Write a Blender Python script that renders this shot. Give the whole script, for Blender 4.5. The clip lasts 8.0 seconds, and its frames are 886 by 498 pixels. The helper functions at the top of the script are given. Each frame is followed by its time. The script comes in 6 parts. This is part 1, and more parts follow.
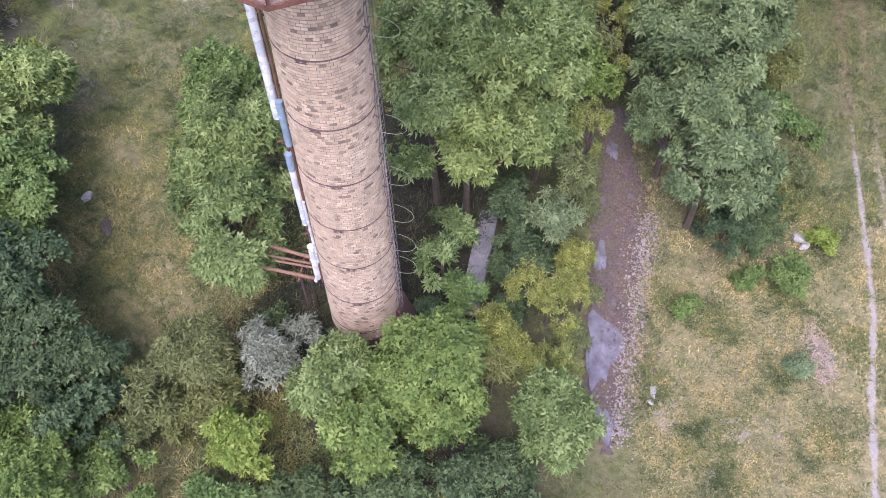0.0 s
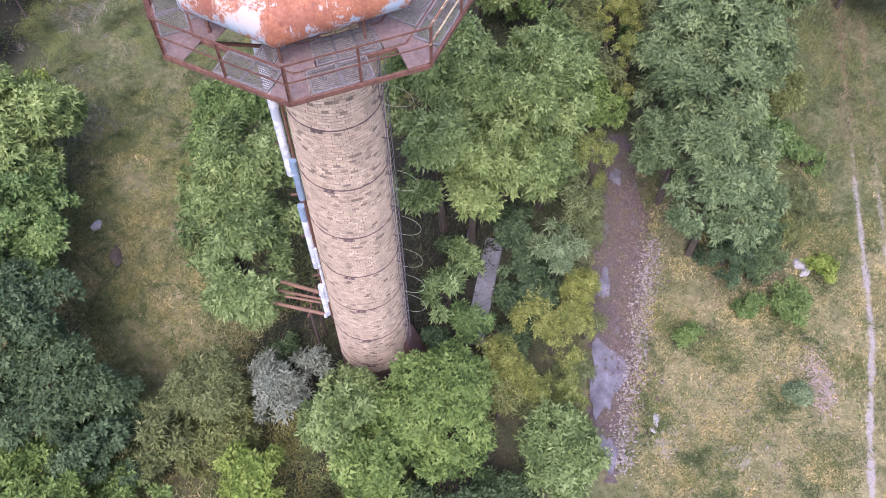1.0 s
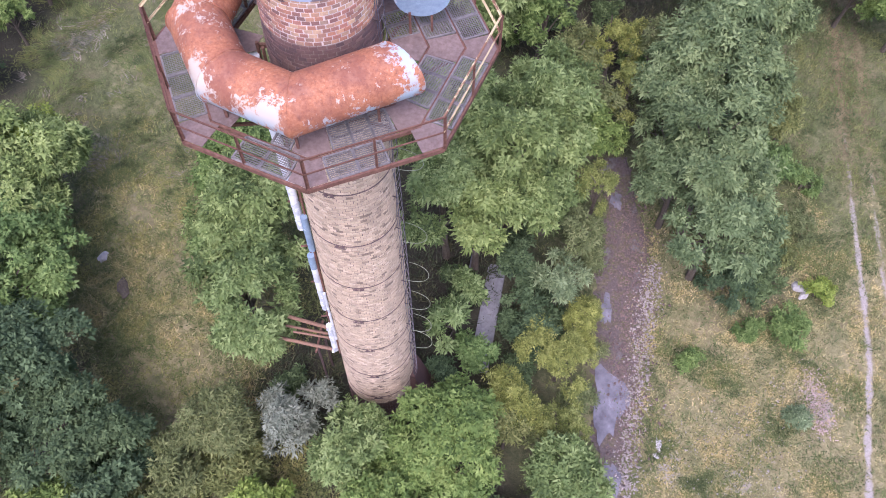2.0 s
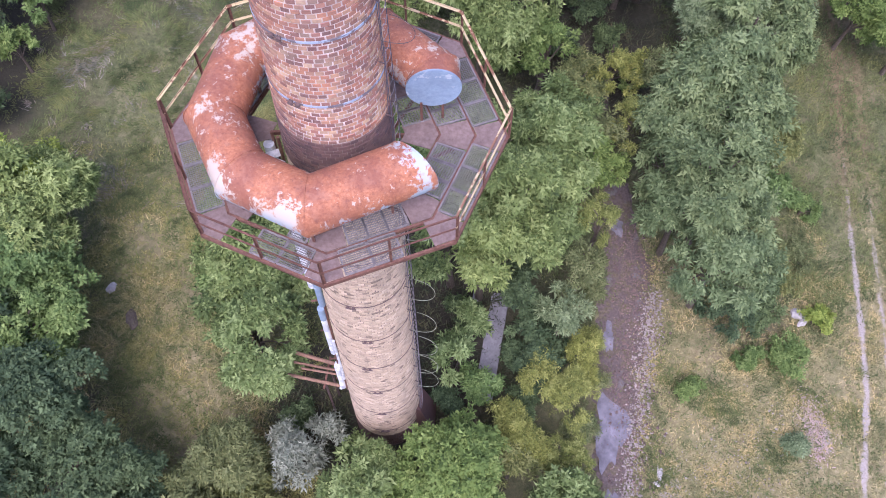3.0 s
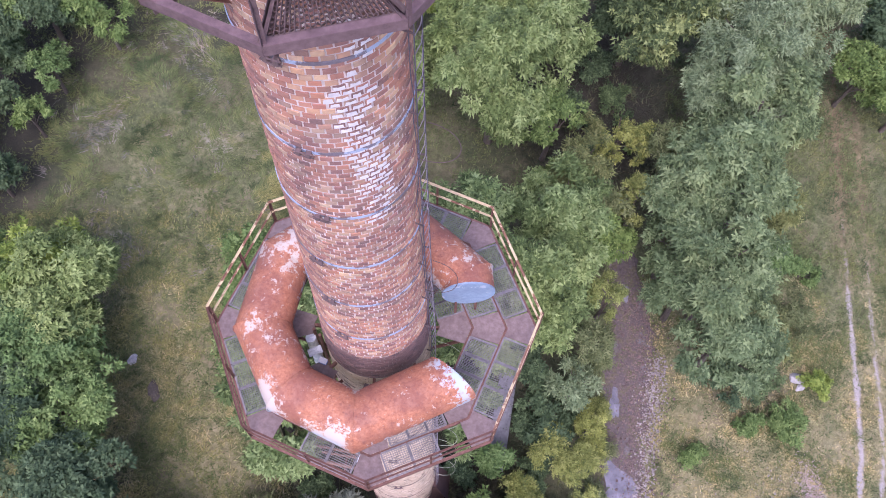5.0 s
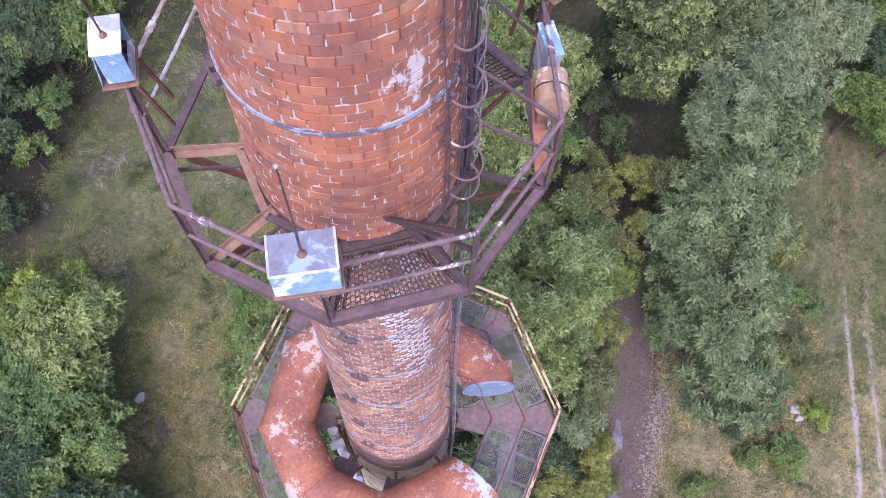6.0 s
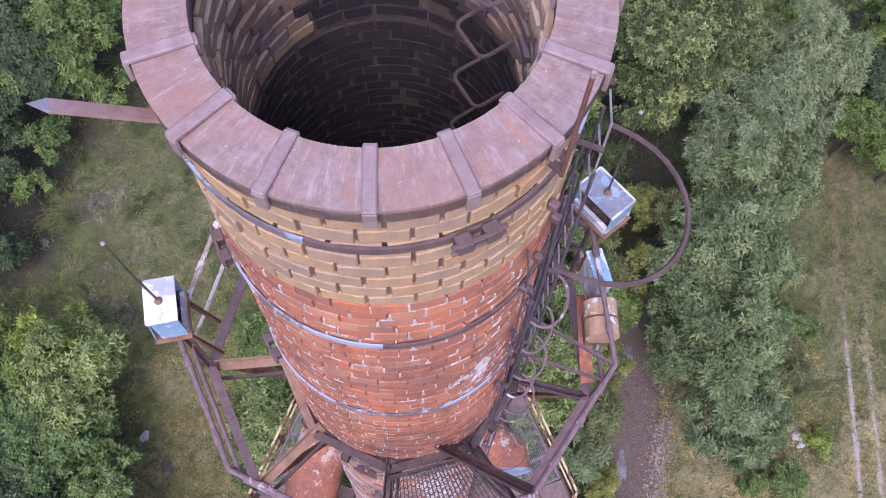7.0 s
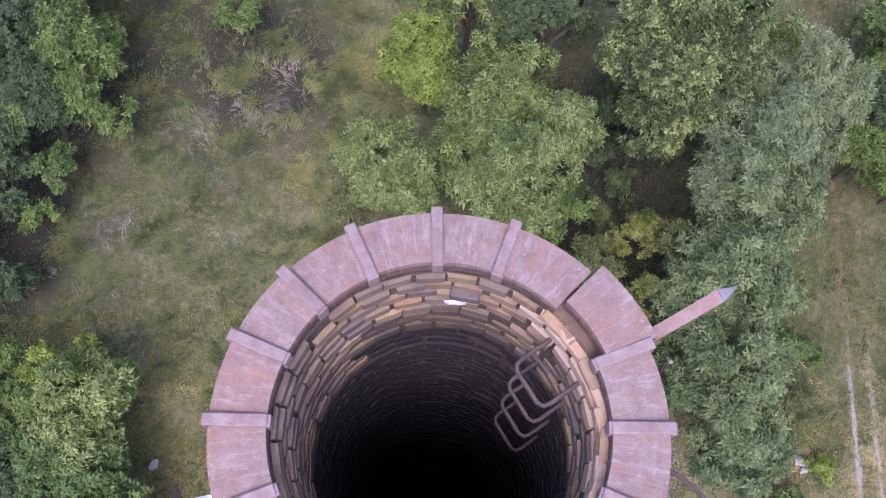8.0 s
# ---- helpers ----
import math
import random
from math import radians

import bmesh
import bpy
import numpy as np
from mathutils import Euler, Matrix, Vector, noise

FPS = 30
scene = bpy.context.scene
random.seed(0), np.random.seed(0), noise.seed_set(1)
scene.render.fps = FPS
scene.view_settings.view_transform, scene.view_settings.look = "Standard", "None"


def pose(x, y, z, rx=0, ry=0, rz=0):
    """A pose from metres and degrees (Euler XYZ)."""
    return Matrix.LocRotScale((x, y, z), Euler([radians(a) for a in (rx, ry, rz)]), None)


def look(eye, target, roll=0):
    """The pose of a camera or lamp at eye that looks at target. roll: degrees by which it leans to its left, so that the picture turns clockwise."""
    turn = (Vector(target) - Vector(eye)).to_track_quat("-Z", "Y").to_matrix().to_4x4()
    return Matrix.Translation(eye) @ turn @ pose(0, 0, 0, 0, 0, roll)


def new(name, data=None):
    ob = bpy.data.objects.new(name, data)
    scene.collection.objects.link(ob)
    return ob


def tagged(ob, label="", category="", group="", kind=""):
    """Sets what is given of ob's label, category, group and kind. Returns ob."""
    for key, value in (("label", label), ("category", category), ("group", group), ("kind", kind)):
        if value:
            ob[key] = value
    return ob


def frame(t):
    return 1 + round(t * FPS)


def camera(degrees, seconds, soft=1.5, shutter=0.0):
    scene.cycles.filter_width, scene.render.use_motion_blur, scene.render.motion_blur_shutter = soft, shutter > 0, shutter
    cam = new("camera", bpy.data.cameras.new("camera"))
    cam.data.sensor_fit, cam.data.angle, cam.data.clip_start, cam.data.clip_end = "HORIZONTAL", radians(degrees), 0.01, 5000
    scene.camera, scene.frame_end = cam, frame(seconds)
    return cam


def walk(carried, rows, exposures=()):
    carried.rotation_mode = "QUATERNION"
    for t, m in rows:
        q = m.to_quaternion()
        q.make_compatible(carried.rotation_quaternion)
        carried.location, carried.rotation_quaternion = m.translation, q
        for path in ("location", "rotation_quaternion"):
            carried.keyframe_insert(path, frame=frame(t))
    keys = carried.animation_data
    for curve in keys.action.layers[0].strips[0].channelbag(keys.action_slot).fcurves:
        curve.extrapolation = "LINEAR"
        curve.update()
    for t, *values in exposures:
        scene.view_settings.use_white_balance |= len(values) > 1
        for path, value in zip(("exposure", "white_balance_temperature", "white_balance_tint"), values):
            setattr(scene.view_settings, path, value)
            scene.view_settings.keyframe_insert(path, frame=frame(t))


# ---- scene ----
import itertools

SIZE = 0.75  # the plan below is laid out in units of this many metres
cam = camera(53.91, 8.0, soft=0.9)
EXPOSURES = [(0.0, 0.93, 5720, 28), (3.5, 0.87, 5560, 32), (6.0, 0.74, 5520, 35), (7.0, 0.57, 5600, 34), (7.5, 0.55, 5620, 33), (8.0, 0.66, 5600, 33)]
PATH = [
    (0, (3.892, -20.294, 41.324), (3.8922, -19.2595, 39.6126), -0.16),
    (0.5, (3.633, -19.322, 42.321), (3.6341, -18.3082, 40.5972), 0.04),
    (1, (3.392, -18.371, 43.242), (3.3994, -17.3743, 41.5086), 0.06),
    (1.5, (3.115, -17.496, 44.050), (3.1299, -16.5121, 42.3087), 0.09),
    (3, (2.539, -14.288, 46.855), (2.5649, -13.3629, 45.0820), 0.23),
    (3.5, (2.353, -13.024, 47.868), (2.3801, -12.1192, 46.0842), 0.38),
    (4, (2.093, -11.668, 48.937), (2.1237, -10.7867, 47.1414), 0.66),
    (4.5, (1.785, -10.244, 50.025), (1.8228, -9.3859, 48.2182), 0.96),
    (6, (0.682, -5.800, 52.837), (0.7481, -5.0089, 51.0016), 2.35),
    (6.5, (0.359, -4.414, 53.360), (0.4395, -3.6372, 51.5182), 2.95),
    (7, (0.107, -3.133, 53.952), (0.1929, -2.3716, 52.1047), 3.14),
    (7.5, (-0.084, -1.957, 54.633), (0.0028, -1.2096, 52.7798), 3.25),
    (8, (-0.144, -0.913, 55.181), (-0.0593, -0.1766, 53.3233), 3.12),
]
walk(cam, [(t, look(SIZE * Vector(eye), SIZE * Vector(target), roll)) for t, eye, target, roll in PATH], EXPOSURES)

# ---------------------------------------------------------------- light
world = bpy.data.worlds.new("overcast_sky")
scene.world = world
world.use_nodes = True
wn, wl = world.node_tree.nodes, world.node_tree.links
sky = wn.new("ShaderNodeTexSky")
sky.sky_type, sky.sun_disc = "NISHITA", False
SUN_EL, SUN_ROT = radians(60), radians(190)
sky.sun_elevation, sky.sun_rotation = SUN_EL, SUN_ROT
sky.dust_density, sky.ozone_density = 4.0, 1.0
wl.new(sky.outputs[0], wn["Background"].inputs[0])
wn["Background"].inputs[1].default_value = 0.15
sun = new("sun", bpy.data.lights.new("sun", "SUN"))
sun.data.energy, sun.data.angle, sun.data.color = 1.25, radians(30), (1.0, 0.97, 0.93)
sun.matrix_basis = look((0, 0, 90), Vector((0, 0, 90)) - Vector((math.sin(SUN_ROT) * math.cos(SUN_EL), math.cos(SUN_ROT) * math.cos(SUN_EL), math.sin(SUN_EL))))


# ---------------------------------------------------------------- small tools
def mesh_of(name, verts, faces, smooth=False):
    """A mesh from arrays; all faces have the same number of corners."""
    verts, faces = np.asarray(verts, dtype=np.float32), np.asarray(faces, dtype=np.int32)
    me = bpy.data.meshes.new(name)
    n, k = faces.shape
    me.vertices.add(len(verts))
    me.vertices.foreach_set("co", verts.ravel())
    me.loops.add(n * k)
    me.loops.foreach_set("vertex_index", faces.ravel())
    me.polygons.add(n)
    me.polygons.foreach_set("loop_start", np.arange(0, n * k, k, dtype=np.int32))
    me.update(calc_edges=True)
    me.validate()
    if not smooth:
        me.shade_flat()
    return me


def link_part(name, me, material, parent=None, label="", m=None):
    ob = new(name, me)
    if material and not me.materials:
        me.materials.append(material)
    if m is not None:
        ob.matrix_basis = m
    if parent is not None:
        ob.parent = parent
    if label:
        ob["label"] = label
    return ob


def part(name, bm, material, parent=None, label="", m=None, smooth=False):
    """Links a bmesh as one mesh object under a thing or a part."""
    me = bpy.data.meshes.new(name)
    bmesh.ops.recalc_face_normals(bm, faces=bm.faces)
    if smooth:
        for fc in bm.faces:
            fc.smooth = True
    bm.to_mesh(me)
    bm.free()
    return link_part(name, me, material, parent, label, m)


def thing(name, label, category, at=(0, 0, 0), group="", kind="", rz=0):
    ob = new(name)
    ob.empty_display_size = 0.3
    ob.matrix_basis = pose(*at, 0, 0, rz)
    return tagged(ob, label, category, group, kind)


def add_box(bm, size, m=None, bevel=0.0):
    made = bmesh.ops.create_cube(bm, size=1.0, matrix=(m or Matrix()) @ Matrix.Diagonal((*size, 1)))
    if bevel:
        edges = list({e for v in made["verts"] for e in v.link_edges})
        bmesh.ops.bevel(bm, geom=edges, offset=bevel, segments=1, affect="EDGES")
    return bm


def box(size, m=None, bevel=0.0):
    return add_box(bmesh.new(), size, m, bevel)


def add_bar(bm, a, b, w, h=None, up=(0, 0, 1)):
    """A straight bar of rectangular section from a to b."""
    a, b = Vector(a), Vector(b)
    d = b - a
    z = d.normalized()
    x = Vector(up).cross(z)
    if x.length < 1e-4:
        x = Vector((1, 0, 0)).cross(z)
    x.normalize()
    y = z.cross(x)
    m = Matrix((x, y, z)).transposed().to_4x4()
    m.translation = (a + b) / 2
    bmesh.ops.create_cube(bm, size=1.0, matrix=m @ Matrix.Diagonal((w, h or w, d.length, 1)))
    return bm


def add_angle(bm, a, b, w, t=0.012, up=(0, 0, 1)):
    """An angle iron from a to b: two thin legs at right angles."""
    a, b = Vector(a), Vector(b)
    z = (b - a).normalized()
    x = Vector(up).cross(z)
    if x.length < 1e-4:
        x = Vector((1, 0, 0)).cross(z)
    x.normalize()
    y = z.cross(x)
    add_bar(bm, a, b, w, t, up)
    add_bar(bm, a + y * w / 2 - x * w / 2, b + y * w / 2 - x * w / 2, t, w, up)
    return bm


def add_tube(bm, points, r, sides=8, closed=False):
    """A round tube along a line of points."""
    pts = [Vector(p) for p in points]
    n = len(pts)
    rings, last = [], None
    for i, p in enumerate(pts):
        if closed:
            d = pts[(i + 1) % n] - pts[i - 1]
        else:
            d = pts[min(i + 1, n - 1)] - pts[max(i - 1, 0)]
        d.normalize()
        if last is None:
            x = d.cross(Vector((0, 0, 1)))
            if x.length < 0.05:
                x = d.cross(Vector((1, 0, 0)))
        else:
            x = last - d * last.dot(d)
        x.normalize()
        last = x
        y = d.cross(x)
        rr = r[i] if isinstance(r, (list, tuple)) else r
        rings.append([bm.verts.new(p + rr * (math.cos(a) * x + math.sin(a) * y)) for a in (2 * math.pi * k / sides for k in range(sides))])
    for i in range(n if closed else n - 1):
        A, B = rings[i], rings[(i + 1) % n]
        for k in range(sides):
            bm.faces.new((A[k], A[(k + 1) % sides], B[(k + 1) % sides], B[k]))
    if not closed:
        bm.faces.new(rings[0][::-1])
        bm.faces.new(rings[-1])
    return bm


def tube(points, r, sides=8, closed=False):
    return add_tube(bmesh.new(), points, r, sides, closed)


def ring_profile(profile, sides=96):
    """A body of revolution about z from a closed profile of (radius, z)."""
    bm = bmesh.new()
    rows = [[bm.verts.new((r * math.cos(a), r * math.sin(a), z)) for a in (2 * math.pi * k / sides for k in range(sides))] for r, z in profile]
    for i in range(len(rows)):
        A, B = rows[i], rows[(i + 1) % len(rows)]
        for k in range(sides):
            bm.faces.new((A[k], A[(k + 1) % sides], B[(k + 1) % sides], B[k]))
    return bm


def pol(r, deg, z=0.0):
    return Vector((r * math.cos(radians(deg)), r * math.sin(radians(deg)), z))


# ---------------------------------------------------------------- materials
def mat(name, rough=0.8, metal=0.0):
    m = bpy.data.materials.new(name)
    m.use_nodes = True
    nt = m.node_tree
    b = nt.nodes["Principled BSDF"]
    b.inputs["Roughness"].default_value, b.inputs["Metallic"].default_value = rough, metal
    return m, nt, b


def node(nt, kind, **inputs):
    n = nt.nodes.new(kind)
    for k, v in inputs.items():
        n.inputs[k.replace("_", " ")].default_value = v
    return n


def coords(nt, scale=1.0):
    t = nt.nodes.new("ShaderNodeTexCoord")
    mp = nt.nodes.new("ShaderNodeMapping")
    s = scale if isinstance(scale, tuple) else (scale,) * 3
    mp.inputs["Scale"].default_value = s
    nt.links.new(t.outputs["Object"], mp.inputs[0])
    return mp.outputs[0]


def noise_of(nt, vec, scale, detail=5.0, rough=0.6, dist=0.0):
    n = node(nt, "ShaderNodeTexNoise", Scale=scale, Detail=detail, Roughness=rough, Distortion=dist)
    nt.links.new(vec, n.inputs["Vector"])
    return n.outputs["Fac"]


def ramp(nt, fac, stops):
    r = nt.nodes.new("ShaderNodeValToRGB")
    e = r.color_ramp.elements
    while len(e) < len(stops):
        e.new(0.5)
    for el, (p, c) in zip(e, stops):
        el.position, el.color = p, (*c, 1) if len(c) == 3 else c
    nt.links.new(fac, r.inputs[0])
    return r.outputs[0]


def mixc(nt, fac, a, b, blend="MIX"):
    n = nt.nodes.new("ShaderNodeMix")
    n.data_type, n.blend_type = "RGBA", blend
    for sock, v in ((n.inputs[0], fac), (n.inputs[6], a), (n.inputs[7], b)):
        if isinstance(v, (int, float)):
            sock.default_value = v
        elif isinstance(v, tuple):
            sock.default_value = (*v, 1)
        else:
            nt.links.new(v, sock)
    return n.outputs[2]


def bump(nt, b, height, strength=0.4, dist=0.02):
    n = node(nt, "ShaderNodeBump", Strength=strength, Distance=dist)
    nt.links.new(height, n.inputs["Height"])
    nt.links.new(n.outputs[0], b.inputs["Normal"])


def grey(v):
    return (v, v, v)


def leaf_mat(name, dark, light, tip):
    """Leaves that differ shoot by shoot and one by one in tone, a little see-through."""
    m, nt, b = mat(name, 0.72)
    b.inputs["Specular IOR Level"].default_value = 0.22
    g = nt.nodes.new("ShaderNodeNewGeometry")
    tone = nt.nodes.new("ShaderNodeAttribute")
    tone.attribute_name = "tone"
    f = node(nt, "ShaderNodeMath")
    f.operation = "MULTIPLY_ADD"
    nt.links.new(g.outputs["Random Per Island"], f.inputs[0])
    f.inputs[1].default_value = 0.24
    nt.links.new(tone.outputs["Fac"], f.inputs[2])
    c = ramp(nt, f.outputs[0], [(0.05, dark), (0.5, light), (1.0, tip)])
    oi = nt.nodes.new("ShaderNodeObjectInfo")
    hue = ramp(nt, oi.outputs["Random"], [(0.0, (0.88, 0.93, 1.0)), (0.5, (1.0, 1.0, 1.0)), (1.0, (1.08, 1.05, 0.90))])
    c = mixc(nt, 1.0, c, hue, "MULTIPLY")
    nt.links.new(c, b.inputs["Base Color"])
    tr = nt.nodes.new("ShaderNodeBsdfTranslucent")
    nt.links.new(c, tr.inputs[0])
    mx = nt.nodes.new("ShaderNodeMixShader")
    mx.inputs[0].default_value = 0.16
    nt.links.new(b.outputs[0], mx.inputs[1])
    nt.links.new(tr.outputs[0], mx.inputs[2])
    nt.links.new(mx.outputs[0], nt.nodes["Material Output"].inputs[0])
    return m


def grass_mat(name, dark, light, tip):
    """Blades that differ one by one in tone."""
    m, nt, b = mat(name, 0.8)
    g = nt.nodes.new("ShaderNodeNewGeometry")
    c = ramp(nt, g.outputs["Random Per Island"], [(0.0, dark), (0.55, light), (1.0, tip)])
    big = noise_of(nt, coords(nt), 0.55, 2)
    c = mixc(nt, ramp(nt, big, [(0.35, grey(0.0)), (0.7, grey(0.55))]), c, light)
    patch = noise_of(nt, coords(nt), 0.62, 5, 0.62, 0.5)
    c = mixc(nt, 1.0, c, ramp(nt, patch, [(0.36, (0.46, 0.55, 0.45)), (0.48, (0.95, 0.97, 0.92)), (0.62, (1.32, 1.18, 1.06))]), "MULTIPLY")
    nt.links.new(c, b.inputs["Base Color"])
    return m


def brick_mat(name, tones, dirt, smear=None, weather=None):
    """Brick: one tone a brick, with grain, soot and pale wear; weather: scale of the broad bleached and sooty zones."""
    m, nt, b = mat(name, 0.88)
    g = nt.nodes.new("ShaderNodeNewGeometry")
    oi = nt.nodes.new("ShaderNodeObjectInfo")
    add = node(nt, "ShaderNodeMath")
    add.operation = "ADD"
    nt.links.new(g.outputs["Random Per Island"], add.inputs[0])
    nt.links.new(oi.outputs["Random"], add.inputs[1])
    fr = node(nt, "ShaderNodeMath")
    fr.operation = "FRACT"
    nt.links.new(add.outputs[0], fr.inputs[0])
    n = len(tones)
    c = ramp(nt, fr.outputs[0], [(i / max(n - 1, 1), t) for i, t in enumerate(tones)])
    vec = coords(nt)
    grain = noise_of(nt, vec, 14, 6, 0.7)
    c = mixc(nt, ramp(nt, grain, [(0.3, grey(0.0)), (0.75, grey(0.55))]), c, dirt)
    stain = noise_of(nt, coords(nt, (1.2, 1.2, 0.35)), 1.6, 5, 0.65)
    c = mixc(nt, ramp(nt, stain, [(0.48, grey(0.0)), (0.75, grey(0.5))]), c, tuple(v * 0.55 for v in dirt))
    if weather:
        zone = noise_of(nt, coords(nt, weather), 1.3, 5, 0.62, 0.6)
        c = mixc(nt, 1.0, c, ramp(nt, zone, [(0.30, (0.70, 0.66, 0.74)), (0.46, (1.0, 1.0, 1.0)), (0.62, (1.28, 1.20, 1.05)), (0.74, (1.10, 0.92, 0.84))]), "MULTIPLY")
        smut = noise_of(nt, coords(nt, (1.0, 1.0, 0.22)), 4.2, 7, 0.72)
        c = mixc(nt, ramp(nt, smut, [(0.54, grey(0.0)), (0.70, grey(0.55))]), c, tuple(v * 0.42 for v in dirt))
    if smear:
        # run of old whitewash down the shaft: direction in degrees, from height, to height, half width
        az, z0, z1, half = smear
        t = nt.nodes.new("ShaderNodeTexCoord")
        sp = nt.nodes.new("ShaderNodeVectorMath")
        sp.operation = "DOT_PRODUCT"
        nt.links.new(t.outputs["Object"], sp.inputs[0])
        sp.inputs[1].default_value = (-math.sin(radians(az)), math.cos(radians(az)), 0)
        fr_ = nt.nodes.new("ShaderNodeVectorMath")
        fr_.operation = "DOT_PRODUCT"
        nt.links.new(t.outputs["Object"], fr_.inputs[0])
        fr_.inputs[1].default_value = (math.cos(radians(az)), math.sin(radians(az)), 0)
        xyz = nt.nodes.new("ShaderNodeSeparateXYZ")
        nt.links.new(t.outputs["Object"], xyz.inputs[0])

        def mth(op, a, v, clamp=False):
            n = nt.nodes.new("ShaderNodeMath")
            n.operation, n.use_clamp = op, clamp
            for sock, val in zip(n.inputs, (a, v)):
                if isinstance(val, (int, float)):
                    sock.default_value = val
                else:
                    nt.links.new(val, sock)
            return n.outputs[0]
        side = mth("SUBTRACT", 1.0, mth("DIVIDE", mth("ABSOLUTE", sp.outputs["Value"], 0), half), True)
        high = mth("SUBTRACT", 1.0, mth("DIVIDE", mth("ABSOLUTE", mth("SUBTRACT", xyz.outputs[2], (z0 + z1) / 2), 0), (z1 - z0) / 2), True)
        front = mth("GREATER_THAN", fr_.outputs["Value"], 0.3)
        patch = noise_of(nt, coords(nt, (3.0, 3.0, 1.6)), 1.5, 6, 0.7)
        f = mth("MULTIPLY", front, mth("MULTIPLY", mth("POWER", side, 0.5), mth("POWER", high, 0.4)))
        f = mth("ADD", f, mth("MULTIPLY", mth("SUBTRACT", patch, 0.5), 2.4))
        f = mth("MULTIPLY", f, front)
        c = mixc(nt, ramp(nt, f, [(0.74, grey(0.0)), (0.86, grey(0.85))]), c, (0.72, 0.68, 0.68))
    nt.links.new(c, b.inputs["Base Color"])
    bump(nt, b, grain, 0.5, 0.012)
    return m


def rust_mat(name, base, flake, paint, cover, rough=0.75, spots=()):
    """Rusted painted steel: paint left in patches over rust, most of it round the spots (x, y, z, radius)."""
    m, nt, b = mat(name, rough)
    vec = coords(nt)
    fine = noise_of(nt, vec, 9, 8, 0.7)
    mid = noise_of(nt, vec, 1.7, 8, 0.66, 0.4)
    c = ramp(nt, fine, [(0.25, base), (0.6, flake), (0.85, tuple(min(1, v * 1.35) for v in flake))])
    c = mixc(nt, ramp(nt, noise_of(nt, vec, 0.7, 4), [(0.42, grey(0.0)), (0.66, grey(0.35))]), c, tuple(v * 0.55 for v in base))
    for x, y, z, r in spots:
        d = nt.nodes.new("ShaderNodeVectorMath")
        d.operation = "DISTANCE"
        nt.links.new(vec, d.inputs[0])
        d.inputs[1].default_value = (x, y, z)
        mr = nt.nodes.new("ShaderNodeMapRange")
        nt.links.new(d.outputs["Value"], mr.inputs[0])
        mr.inputs[1].default_value, mr.inputs[2].default_value = 0.0, r
        mr.inputs[3].default_value, mr.inputs[4].default_value = 0.26, 0.0
        ad = nt.nodes.new("ShaderNodeMath")
        nt.links.new(mid, ad.inputs[0])
        nt.links.new(mr.outputs[0], ad.inputs[1])
        mid = ad.outputs[0]
    c = mixc(nt, ramp(nt, mid, [(cover, grey(0.0)), (cover + 0.03, grey(1.0))]), c, paint)
    nt.links.new(c, b.inputs["Base Color"])
    bump(nt, b, fine, 0.35, 0.01)
    return m


def plain_mat(name, a, c, scale=6.0, rough=0.8, metal=0.0, depth=0.01):
    m, nt, b = mat(name, rough, metal)
    vec = coords(nt)
    n1 = noise_of(nt, vec, scale, 7, 0.65)
    col = ramp(nt, n1, [(0.3, a), (0.7, c)])
    col = mixc(nt, ramp(nt, noise_of(nt, vec, scale * 0.18, 4), [(0.4, grey(0.0)), (0.7, grey(0.35))]), col, tuple(v * 0.6 for v in a))
    nt.links.new(col, b.inputs["Base Color"])
    bump(nt, b, n1, 0.3, depth)
    return m


M_MORTAR = plain_mat("old_mortar", (0.44, 0.37, 0.35), (0.82, 0.74, 0.70), 5)
M_MORTAR_PALE = plain_mat("raked_mortar", (0.17, 0.125, 0.105), (0.33, 0.255, 0.215), 12)
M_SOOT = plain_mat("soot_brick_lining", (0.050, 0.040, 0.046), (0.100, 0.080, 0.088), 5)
M_BRICK_RED = brick_mat("red_brick", [(0.335, 0.148, 0.106), (0.447, 0.221, 0.138), (0.200, 0.102, 0.093), (0.526, 0.337, 0.210), (0.380, 0.182, 0.138), (0.150, 0.089, 0.088), (0.592, 0.445, 0.292), (0.290, 0.134, 0.106)], (0.33, 0.20, 0.18), None, (0.34, 0.34, 0.46))
M_BRICK_ORANGE = brick_mat("orange_brick", [(0.46, 0.165, 0.085), (0.38, 0.135, 0.080), (0.54, 0.225, 0.12), (0.44, 0.17, 0.10), (0.31, 0.13, 0.095), (0.50, 0.26, 0.165)], (0.38, 0.19, 0.14), (304.0, 45.3, 46.9, 0.45), (0.9, 0.9, 0.6))
M_BRICK_PALE = brick_mat("pale_buff_brick", [(0.099, 0.069, 0.057), (0.484, 0.369, 0.253), (0.660, 0.522, 0.374), (0.550, 0.424, 0.297), (0.616, 0.473, 0.330), (0.748, 0.611, 0.457), (0.506, 0.385, 0.270), (0.660, 0.517, 0.369), (0.440, 0.336, 0.242), (0.616, 0.479, 0.347)], (0.462, 0.369, 0.275))
M_BRICK_YELLOW = brick_mat("yellow_brick", [(0.53, 0.365, 0.190), (0.46, 0.315, 0.170), (0.41, 0.300, 0.205), (0.57, 0.395, 0.190), (0.37, 0.270, 0.195), (0.50, 0.345, 0.190), (0.50, 0.300, 0.150)], (0.35, 0.240, 0.165), None, (0.8, 0.8, 1.3))
